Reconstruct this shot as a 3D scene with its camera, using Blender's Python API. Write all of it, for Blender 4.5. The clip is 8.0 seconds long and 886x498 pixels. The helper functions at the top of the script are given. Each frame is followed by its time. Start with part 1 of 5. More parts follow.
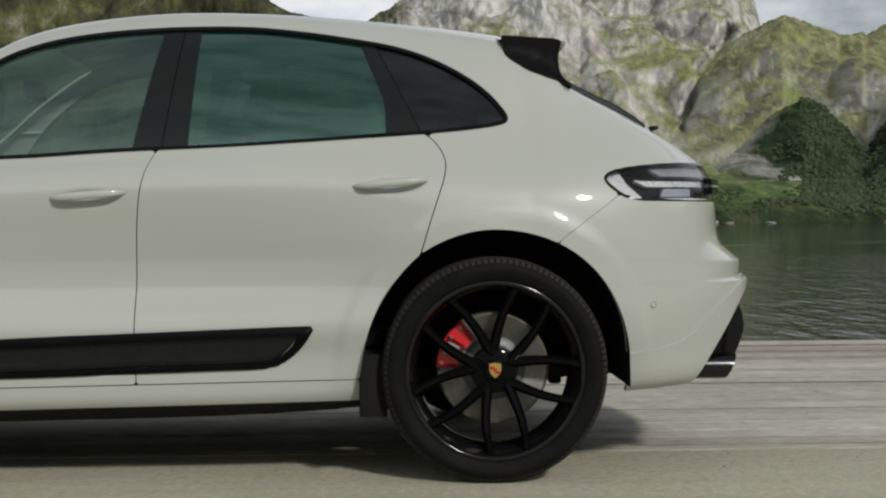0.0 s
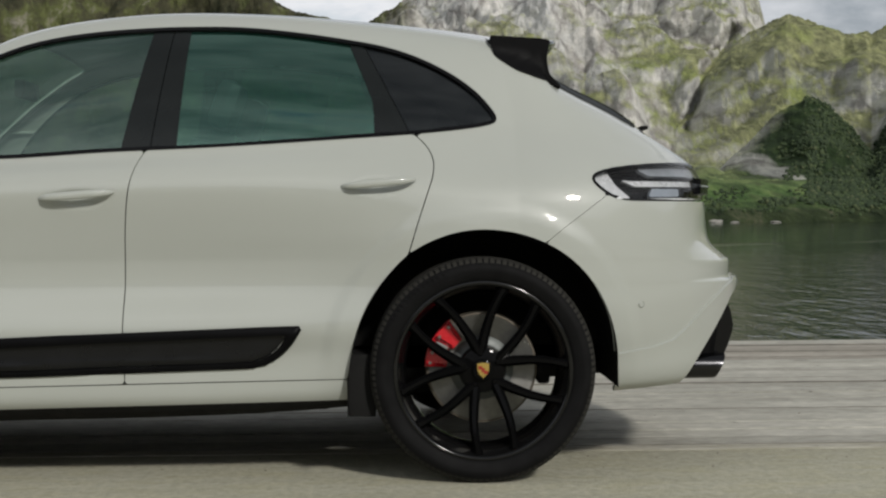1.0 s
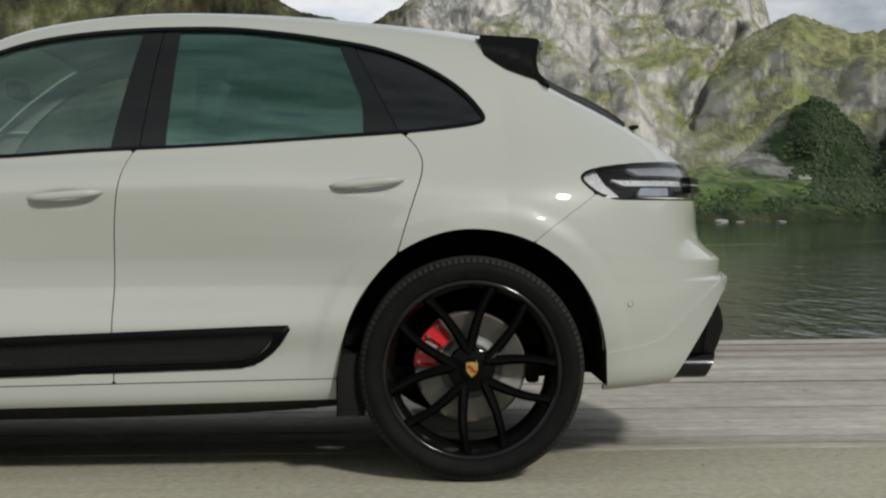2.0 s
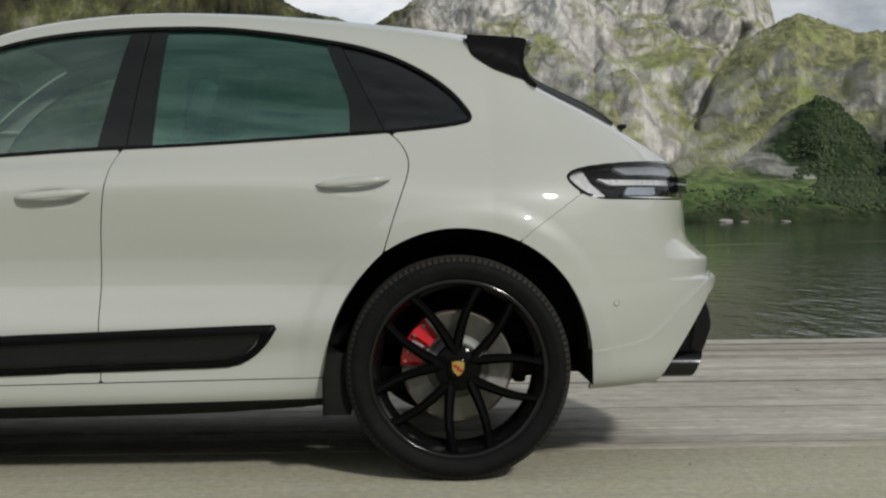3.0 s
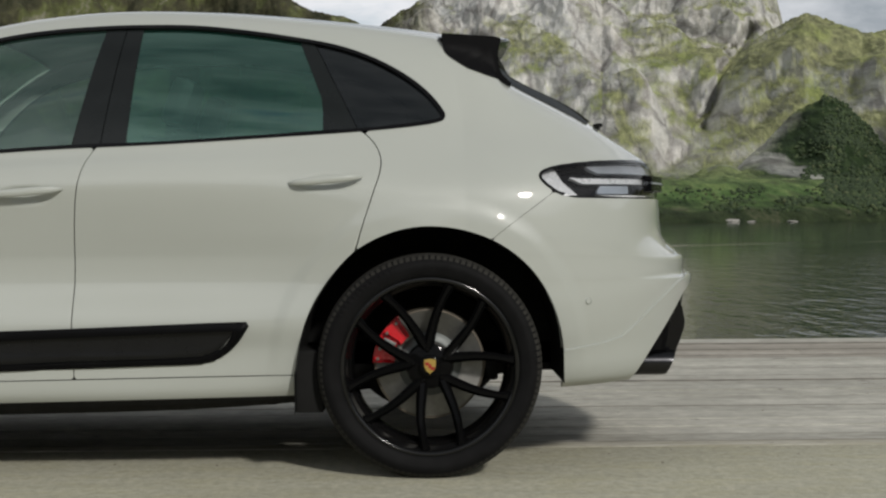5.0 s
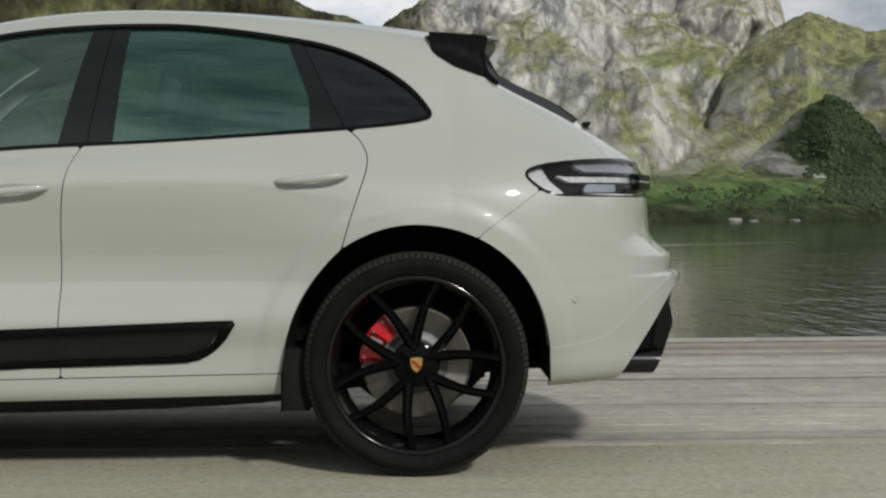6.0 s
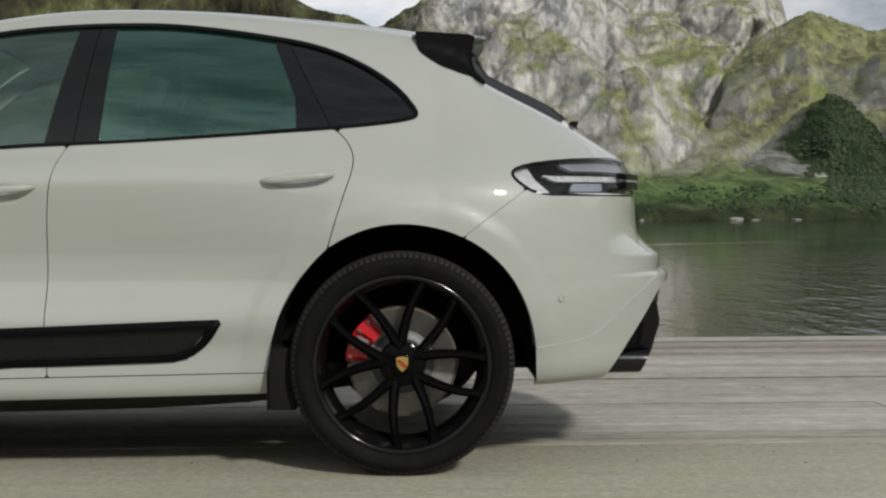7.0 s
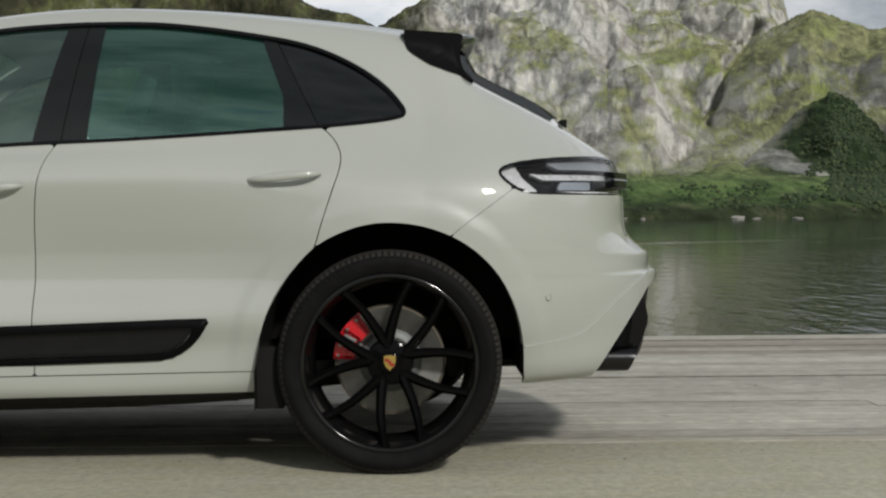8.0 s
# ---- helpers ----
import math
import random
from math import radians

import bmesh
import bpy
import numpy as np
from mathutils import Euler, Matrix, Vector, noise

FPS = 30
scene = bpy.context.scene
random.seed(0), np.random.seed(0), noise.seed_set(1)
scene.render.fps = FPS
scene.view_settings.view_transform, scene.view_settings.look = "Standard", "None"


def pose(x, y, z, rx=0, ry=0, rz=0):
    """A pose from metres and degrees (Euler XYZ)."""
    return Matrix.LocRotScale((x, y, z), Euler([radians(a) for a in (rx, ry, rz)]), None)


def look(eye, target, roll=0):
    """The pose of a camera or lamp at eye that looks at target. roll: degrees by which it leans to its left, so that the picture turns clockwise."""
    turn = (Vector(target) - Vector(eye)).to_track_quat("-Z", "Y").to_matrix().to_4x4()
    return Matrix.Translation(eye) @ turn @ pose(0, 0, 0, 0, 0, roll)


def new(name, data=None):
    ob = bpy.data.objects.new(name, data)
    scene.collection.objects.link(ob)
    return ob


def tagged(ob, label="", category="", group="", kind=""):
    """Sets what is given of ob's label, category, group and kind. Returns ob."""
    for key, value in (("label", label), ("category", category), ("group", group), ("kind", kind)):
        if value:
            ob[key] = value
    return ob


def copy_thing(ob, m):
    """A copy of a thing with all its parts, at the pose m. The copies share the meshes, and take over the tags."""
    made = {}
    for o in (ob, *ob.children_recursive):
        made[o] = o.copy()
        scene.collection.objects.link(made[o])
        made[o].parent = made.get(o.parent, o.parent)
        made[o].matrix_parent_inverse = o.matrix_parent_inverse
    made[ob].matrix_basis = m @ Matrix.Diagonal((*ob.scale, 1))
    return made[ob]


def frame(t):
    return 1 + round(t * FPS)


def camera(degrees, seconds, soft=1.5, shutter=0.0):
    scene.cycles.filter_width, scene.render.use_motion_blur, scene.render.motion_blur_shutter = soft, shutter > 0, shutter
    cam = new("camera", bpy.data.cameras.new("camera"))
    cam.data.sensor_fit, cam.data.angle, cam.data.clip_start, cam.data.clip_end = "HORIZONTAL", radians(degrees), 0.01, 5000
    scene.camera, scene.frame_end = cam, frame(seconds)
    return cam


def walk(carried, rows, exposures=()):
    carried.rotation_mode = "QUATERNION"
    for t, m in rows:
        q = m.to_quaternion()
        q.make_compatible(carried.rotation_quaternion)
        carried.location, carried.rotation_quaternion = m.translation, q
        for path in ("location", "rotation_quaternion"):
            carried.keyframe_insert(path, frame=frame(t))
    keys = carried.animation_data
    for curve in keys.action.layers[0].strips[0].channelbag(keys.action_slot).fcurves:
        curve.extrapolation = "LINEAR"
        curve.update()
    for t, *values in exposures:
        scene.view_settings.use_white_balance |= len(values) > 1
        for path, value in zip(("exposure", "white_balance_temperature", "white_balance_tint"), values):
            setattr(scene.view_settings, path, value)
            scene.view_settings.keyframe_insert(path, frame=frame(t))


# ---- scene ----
cam = camera(34.0, 8.0, soft=2.3)
PATH = [
    (0, (-0.328, -4.671, 0.874), (-0.26, -2.673, 0.828), -0.4),
    (0.5, (-0.303, -4.672, 0.874), (-0.238, -2.673, 0.828), -0.4),
    (1, (-0.275, -4.679, 0.876), (-0.213, -2.681, 0.829), -0.4),
    (1.5, (-0.249, -4.683, 0.875), (-0.191, -2.684, 0.828), -0.4),
    (3, (-0.16, -4.692, 0.871), (-0.112, -2.693, 0.824), -0.5),
    (3.5, (-0.133, -4.701, 0.87), (-0.087, -2.702, 0.823), -0.4),
    (4, (-0.101, -4.701, 0.87), (-0.058, -2.702, 0.822), -0.5),
    (4.5, (-0.073, -4.709, 0.869), (-0.032, -2.71, 0.821), -0.4),
    (6, (0.007, -4.711, 0.864), (0.042, -2.712, 0.815), -0.4),
    (6.5, (0.034, -4.716, 0.864), (0.067, -2.716, 0.814), -0.4),
    (7, (0.058, -4.714, 0.864), (0.091, -2.715, 0.814), -0.4),
    (7.5, (0.082, -4.715, 0.864), (0.114, -2.716, 0.813), -0.4),
    (8, (0.104, -4.717, 0.864), (0.135, -2.718, 0.812), -0.4),
]
walk(cam, [(t, look(eye, target, roll)) for t, eye, target, roll in PATH])

# ---- light ----
SUN_DIR = Vector((0.38, -0.77, 0.53)).normalized()
SUN_ELEV = math.asin(SUN_DIR.z)
SUN_AZ = math.atan2(SUN_DIR.x, SUN_DIR.y)


def build_world():
    w = bpy.data.worlds.new("sky")
    scene.world = w
    w.use_nodes = True
    nt = w.node_tree
    nt.nodes.clear()
    out = nt.nodes.new("ShaderNodeOutputWorld")
    bg = nt.nodes.new("ShaderNodeBackground")
    sky = nt.nodes.new("ShaderNodeTexSky")
    sky.sky_type = "NISHITA"
    sky.sun_disc = False
    sky.sun_elevation = SUN_ELEV
    sky.sun_rotation = SUN_AZ
    sky.air_density, sky.dust_density = 1.0, 1.2
    coord = nt.nodes.new("ShaderNodeTexCoord")
    mapping = nt.nodes.new("ShaderNodeMapping")
    mapping.inputs["Scale"].default_value = (1.8, 3.4, 4.2)
    noise_tex = nt.nodes.new("ShaderNodeTexNoise")
    noise_tex.inputs["Scale"].default_value = 2.2
    noise_tex.inputs["Detail"].default_value = 7
    noise_tex.inputs["Roughness"].default_value = 0.58
    ramp = nt.nodes.new("ShaderNodeValToRGB")
    ramp.color_ramp.elements[0].position = 0.24
    ramp.color_ramp.elements[1].position = 0.40
    cloud = nt.nodes.new("ShaderNodeValToRGB")
    cloud.color_ramp.elements[0].position, cloud.color_ramp.elements[0].color = 0.42, (10.8, 11.0, 11.4, 1)
    cloud.color_ramp.elements[1].position, cloud.color_ramp.elements[1].color = 0.63, (4.6, 5.1, 5.6, 1)
    mix = nt.nodes.new("ShaderNodeMix")
    mix.data_type = "RGBA"
    nt.links.new(coord.outputs["Generated"], mapping.inputs["Vector"])
    nt.links.new(mapping.outputs["Vector"], noise_tex.inputs["Vector"])
    nt.links.new(noise_tex.outputs["Fac"], ramp.inputs["Fac"])
    nt.links.new(noise_tex.outputs["Fac"], cloud.inputs["Fac"])
    nt.links.new(ramp.outputs["Color"], mix.inputs["Factor"])
    nt.links.new(sky.outputs["Color"], mix.inputs["A"])
    sep = nt.nodes.new("ShaderNodeSeparateXYZ")
    nt.links.new(coord.outputs["Generated"], sep.inputs[0])
    height = nt.nodes.new("ShaderNodeValToRGB")
    for e, (p, c) in zip(height.color_ramp.elements, ((0.48, 1.0), (0.88, 0.36))):
        e.position, e.color = p, (c, c, c, 1)
    nt.links.new(sep.outputs["Z"], height.inputs["Fac"])
    shade = nt.nodes.new("ShaderNodeMix")
    shade.data_type, shade.blend_type = "RGBA", "MULTIPLY"
    shade.inputs["Factor"].default_value = 1.0
    nt.links.new(cloud.outputs["Color"], shade.inputs["A"])
    nt.links.new(height.outputs["Color"], shade.inputs["B"])
    nt.links.new(shade.outputs["Result"], mix.inputs["B"])
    nt.links.new(mix.outputs["Result"], bg.inputs["Color"])
    bg.inputs["Strength"].default_value = 0.075
    nt.links.new(bg.outputs["Background"], out.inputs["Surface"])


build_world()
sun = new("sun", bpy.data.lights.new("sun", "SUN"))
sun.data.energy, sun.data.angle, sun.data.color = 2.47, radians(5.5), (1.0, 0.965, 0.905)
sun.matrix_world = look(SUN_DIR * 50, (0, 0, 0))
scene.view_settings.exposure = 0.0


# ---- materials ----
def nodes_of(name):
    m = bpy.data.materials.new(name)
    m.use_nodes = True
    return m, m.node_tree, m.node_tree.nodes["Principled BSDF"]


def coords(nt, scale=(1, 1, 1), space="Object"):
    tc, mp = nt.nodes.new("ShaderNodeTexCoord"), nt.nodes.new("ShaderNodeMapping")
    mp.inputs["Scale"].default_value = scale
    nt.links.new(tc.outputs[space], mp.inputs["Vector"])
    return mp.outputs["Vector"]


def world_coords(nt, scale=(1, 1, 1)):
    g, mp = nt.nodes.new("ShaderNodeNewGeometry"), nt.nodes.new("ShaderNodeMapping")
    mp.inputs["Scale"].default_value = scale
    nt.links.new(g.outputs["Position"], mp.inputs["Vector"])
    return mp.outputs["Vector"]


def noise_out(nt, vec, scale, detail=5, rough=0.55):
    n = nt.nodes.new("ShaderNodeTexNoise")
    n.inputs["Scale"].default_value, n.inputs["Detail"].default_value, n.inputs["Roughness"].default_value = scale, detail, rough
    nt.links.new(vec, n.inputs["Vector"])
    return n.outputs["Fac"]


def ramp_out(nt, fac, stops):
    r = nt.nodes.new("ShaderNodeValToRGB")
    el = r.color_ramp.elements
    while len(el) < len(stops):
        el.new(0.5)
    for e, (p, c) in zip(el, stops):
        e.position, e.color = p, (*c, 1) if len(c) == 3 else c
    nt.links.new(fac, r.inputs["Fac"])
    return r.outputs["Color"]


def mix_out(nt, fac, a, b, how="MIX"):
    m = nt.nodes.new("ShaderNodeMix")
    m.data_type, m.blend_type = "RGBA", how
    for key, v in (("Factor", fac), ("A", a), ("B", b)):
        if isinstance(v, (int, float)):
            m.inputs[key].default_value = v
        elif isinstance(v, tuple):
            m.inputs[key].default_value = (*v, 1)
        else:
            nt.links.new(v, m.inputs[key])
    return m.outputs["Result"]


def math_out(nt, op, a, b=0.0):
    m = nt.nodes.new("ShaderNodeMath")
    m.operation = op
    for k, v in ((0, a), (1, b)):
        if isinstance(v, (int, float)):
            m.inputs[k].default_value = v
        else:
            nt.links.new(v, m.inputs[k])
    return m.outputs[0]


def bump(nt, bsdf, height, strength=0.3, distance=0.01):
    b = nt.nodes.new("ShaderNodeBump")
    b.inputs["Strength"].default_value, b.inputs["Distance"].default_value = strength, distance
    nt.links.new(height, b.inputs["Height"])
    nt.links.new(b.outputs["Normal"], bsdf.inputs["Normal"])


def simple(name, color, rough, metal=0.0, coat=0.0, grain=0.0, grain_scale=300, vary=0.12, spec=0.5):
    m, nt, b = nodes_of(name)
    v = coords(nt)
    n = noise_out(nt, v, 9.0)
    lo, hi = tuple(c * (1 - vary) for c in color), tuple(min(1, c * (1 + vary)) for c in color)
    nt.links.new(ramp_out(nt, n, [(0.3, lo), (0.7, hi)]), b.inputs["Base Color"])
    nt.links.new(ramp_out(nt, noise_out(nt, v, 23.0), [(0.3, (rough * 0.85,) * 3), (0.7, (min(1, rough * 1.15),) * 3)]), b.inputs["Roughness"])
    b.inputs["Metallic"].default_value = metal
    b.inputs["Coat Weight"].default_value = coat
    b.inputs["Specular IOR Level"].default_value = spec
    b.inputs["Coat Roughness"].default_value = 0.04
    if grain:
        bump(nt, b, noise_out(nt, v, grain_scale, 3), grain, 0.002)
    return m


def paint_material():
    m, nt, b = nodes_of("chalk_grey_paint")
    v = coords(nt)
    n = noise_out(nt, v, 1.3, 3)
    nt.links.new(ramp_out(nt, n, [(0.3, (0.382, 0.398, 0.368)), (0.7, (0.396, 0.413, 0.383))]), b.inputs["Base Color"])
    b.inputs["Roughness"].default_value = 0.42
    b.inputs["Specular IOR Level"].default_value = 0.3
    b.inputs["Coat Weight"].default_value = 1.0
    nt.links.new(ramp_out(nt, noise_out(nt, v, 6.0, 6), [(0.4, (0.035,) * 3), (0.8, (0.055,) * 3)]), b.inputs["Coat Roughness"])
    return m


def glass_material(name, tint, gloss, smoke, sheen=(1, 1, 1), most=1.0):
    m, nt, b = nodes_of(name)
    nt.nodes.remove(b)
    out = nt.nodes["Material Output"]
    clear, shiny, mixn = nt.nodes.new("ShaderNodeBsdfTransparent"), nt.nodes.new("ShaderNodeBsdfGlossy"), nt.nodes.new("ShaderNodeMixShader")
    haze, mix2 = nt.nodes.new("ShaderNodeBsdfDiffuse"), nt.nodes.new("ShaderNodeMixShader")
    haze.inputs["Color"].default_value = (*smoke, 1)
    mix2.inputs["Fac"].default_value = 0.25
    clear.inputs["Color"].default_value = (*tint, 1)
    shiny.inputs["Roughness"].default_value = 0.02
    fres = nt.nodes.new("ShaderNodeFresnel")
    fres.inputs["IOR"].default_value = 1.55
    f = math_out(nt, "MINIMUM", math_out(nt, "MULTIPLY", fres.outputs["Fac"], gloss), most)
    shiny.inputs["Color"].default_value = (*sheen, 1)
    nt.links.new(clear.outputs[0], mix2.inputs[1])
    nt.links.new(haze.outputs[0], mix2.inputs[2])
    nt.links.new(f, mixn.inputs["Fac"])
    nt.links.new(mix2.outputs[0], mixn.inputs[1])
    nt.links.new(shiny.outputs[0], mixn.inputs[2])
    nt.links.new(mixn.outputs[0], out.inputs["Surface"])
    return m


def disc_material():
    """Brake steel turned and scored in circles."""
    m, nt, b = nodes_of("brake_steel")
    v = coords(nt)
    nt.links.new(ramp_out(nt, noise_out(nt, v, 30, 5), [(0.3, (0.15, 0.147, 0.138)), (0.7, (0.22, 0.216, 0.203))]), b.inputs["Base Color"])
    b.inputs["Metallic"].default_value = 1.0
    b.inputs["Roughness"].default_value = 0.42
    b.inputs["Anisotropic"].default_value = 0.65
    t = nt.nodes.new("ShaderNodeTangent")
    t.direction_type, t.axis = "RADIAL", "Y"
    nt.links.new(t.outputs[0], b.inputs["Tangent"])
    return m


def tyre_material():
    m, nt, b = nodes_of("tyre_rubber")
    v = coords(nt)
    sep = nt.nodes.new("ShaderNodeSeparateXYZ")
    nt.links.new(v, sep.inputs[0])
    radius = math_out(nt, "SQRT", math_out(nt, "ADD", math_out(nt, "MULTIPLY", sep.outputs["X"], sep.outputs["X"]), math_out(nt, "MULTIPLY", sep.outputs["Z"], sep.outputs["Z"])))
    c = ramp_out(nt, noise_out(nt, v, 14), [(0.3, (0.006, 0.006, 0.0062)), (0.75, (0.0095, 0.0095, 0.0098))])
    # road dust on the shoulder and tread
    k = nt.nodes.new("ShaderNodeMapRange")
    k.inputs["From Min"].default_value, k.inputs["From Max"].default_value = 0.366, 0.377
    nt.links.new(math_out(nt, "ADD", radius, math_out(nt, "MULTIPLY", noise_out(nt, v, 40, 5, 0.65), 0.012)), k.inputs["Value"])
    c = mix_out(nt, math_out(nt, "MULTIPLY", k.outputs[0], 0.8), c, (0.044, 0.043, 0.039))
    nt.links.new(c, b.inputs["Base Color"])
    b.inputs["Roughness"].default_value = 0.62
    b.inputs["Specular IOR Level"].default_value = 0.055
    ring = math_out(nt, "SINE", math_out(nt, "MULTIPLY", radius, 1500.0))
    bump(nt, b, math_out(nt, "ADD", noise_out(nt, v, 260, 3), math_out(nt, "MULTIPLY", ring, 0.15)), 0.18, 0.001)
    return m


def concrete_material():
    m, nt, b = nodes_of("worn_concrete")
    v = world_coords(nt)
    big = noise_out(nt, v, 0.9, 6, 0.6)
    streak = noise_out(nt, world_coords(nt, (0.35, 4.0, 1)), 1.6, 7, 0.65)
    fine = noise_out(nt, v, 130, 5, 0.7)
    speck = noise_out(nt, world_coords(nt, (1.2, 1, 1)), 26, 5, 0.7)
    blot = noise_out(nt, world_coords(nt, (0.7, 1.6, 1)), 4.5, 6, 0.68)
    c = ramp_out(nt, big, [(0.3, (0.350, 0.335, 0.255)), (0.7, (0.470, 0.455, 0.362))])
    c = mix_out(nt, 0.5, c, ramp_out(nt, streak, [(0.32, (0.325, 0.313, 0.237)), (0.5, (0.41, 0.40, 0.312)), (0.7, (0.49, 0.48, 0.392))]))
    # yellowish sand and thin algae in drifts
    c = mix_out(nt, ramp_out(nt, blot, [(0.46, (0, 0, 0)), (0.64, (0.6,) * 3)]), c, (0.40, 0.378, 0.255))
    c = mix_out(nt, 0.5, c, ramp_out(nt, speck, [(0.33, (0.32,) * 3), (0.64, (0.66,) * 3)]), "OVERLAY")
    c = mix_out(nt, 0.35, c, ramp_out(nt, fine, [(0.32, (0.3,) * 3), (0.7, (0.68,) * 3)]), "OVERLAY")
    # gritty dirt gathered along the timber's edge
    pos = nt.nodes.new("ShaderNodeSeparateXYZ")
    nt.links.new(v, pos.inputs[0])
    near = nt.nodes.new("ShaderNodeMapRange")
    near.inputs["From Min"].default_value, near.inputs["From Max"].default_value = 0.28, 0.66
    nt.links.new(math_out(nt, "ADD", pos.outputs["Y"], math_out(nt, "MULTIPLY", math_out(nt, "SUBTRACT", streak, 0.5), 0.9)), near.inputs["Value"])
    c = mix_out(nt, math_out(nt, "MULTIPLY", near.outputs[0], 0.38), c, ramp_out(nt, speck, [(0.3, (0.20, 0.185, 0.135)), (0.7, (0.35, 0.33, 0.25))]))
    nt.links.new(c, b.inputs["Base Color"])
    b.inputs["Roughness"].default_value = 0.92
    bump(nt, b, math_out(nt, "ADD", fine, math_out(nt, "MULTIPLY", speck, 2.0)), 0.5, 0.006)
    return m


def plank_material(name, lo, hi, grit=False):
    m, nt, b = nodes_of(name)
    info = nt.nodes.new("ShaderNodeObjectInfo")
    shift = nt.nodes.new("ShaderNodeVectorMath")
    shift.operation = "ADD"
    tri = nt.nodes.new("ShaderNodeCombineXYZ")
    r = math_out(nt, "MULTIPLY", info.outputs["Random"], 37.0)
    isl = nt.nodes.new("ShaderNodeNewGeometry")
    r = math_out(nt, "ADD", r, math_out(nt, "MULTIPLY", isl.outputs["Random Per Island"], 53.0))
    nt.links.new(r, tri.inputs[0])
    nt.links.new(r, tri.inputs[2])
    nt.links.new(world_coords(nt, (2.6, 20, 20)), shift.inputs[0])
    nt.links.new(tri.outputs[0], shift.inputs[1])
    grain = noise_out(nt, shift.outputs[0], 1.5, 8, 0.65)
    stain = noise_out(nt, world_coords(nt, (0.8, 2.5, 1)), 1.4, 5)
    c = ramp_out(nt, grain, [(0.28, lo), (0.5, tuple((a + d) / 2 for a, d in zip(lo, hi))), (0.75, hi)])
    c = mix_out(nt, 0.5, c, ramp_out(nt, stain, [(0.3, (0.36, 0.35, 0.33)), (0.7, (0.62, 0.61, 0.6))]), "OVERLAY")
    tone = math_out(nt, "FRACT", math_out(nt, "MULTIPLY", r, 0.61803))
    c = mix_out(nt, 0.5, c, ramp_out(nt, tone, [(0.0, (0.36, 0.355, 0.34)), (1.0, (0.66, 0.655, 0.65))]), "OVERLAY")
    mottle = noise_out(nt, world_coords(nt, (6.0, 6.0, 6.0)), 1.0, 6, 0.7)
    c = mix_out(nt, 0.45, c, ramp_out(nt, mottle, [(0.34, (0.36, 0.36, 0.35)), (0.66, (0.67, 0.67, 0.66))]), "OVERLAY")
    fleck = noise_out(nt, world_coords(nt, (14.0, 34.0, 20.0)), 1.0, 5, 0.7)
    c = mix_out(nt, 0.5, c, ramp_out(nt, fleck, [(0.34, (0.30,) * 3), (0.66, (0.70,) * 3)]), "OVERLAY")
    knot = noise_out(nt, world_coords(nt, (5.0, 14.0, 5.0)), 1.0, 4, 0.6)
    c = mix_out(nt, ramp_out(nt, knot, [(0.66, (0, 0, 0)), (0.72, (1, 1, 1))]), c, (0.07, 0.06, 0.045))
    # sand lying along the near edge
    if grit:
        c = mix_out(nt, ramp_out(nt, noise_out(nt, world_coords(nt, (1.6, 9, 1)), 1.6, 6, 0.7), [(0.42, (0, 0, 0)), (0.56, (0.9,) * 3)]), c, (0.33, 0.31, 0.235))
    nt.links.new(c, b.inputs["Base Color"])
    b.inputs["Roughness"].default_value = 0.88
    bump(nt, b, grain, 0.5, 0.004)
    return m


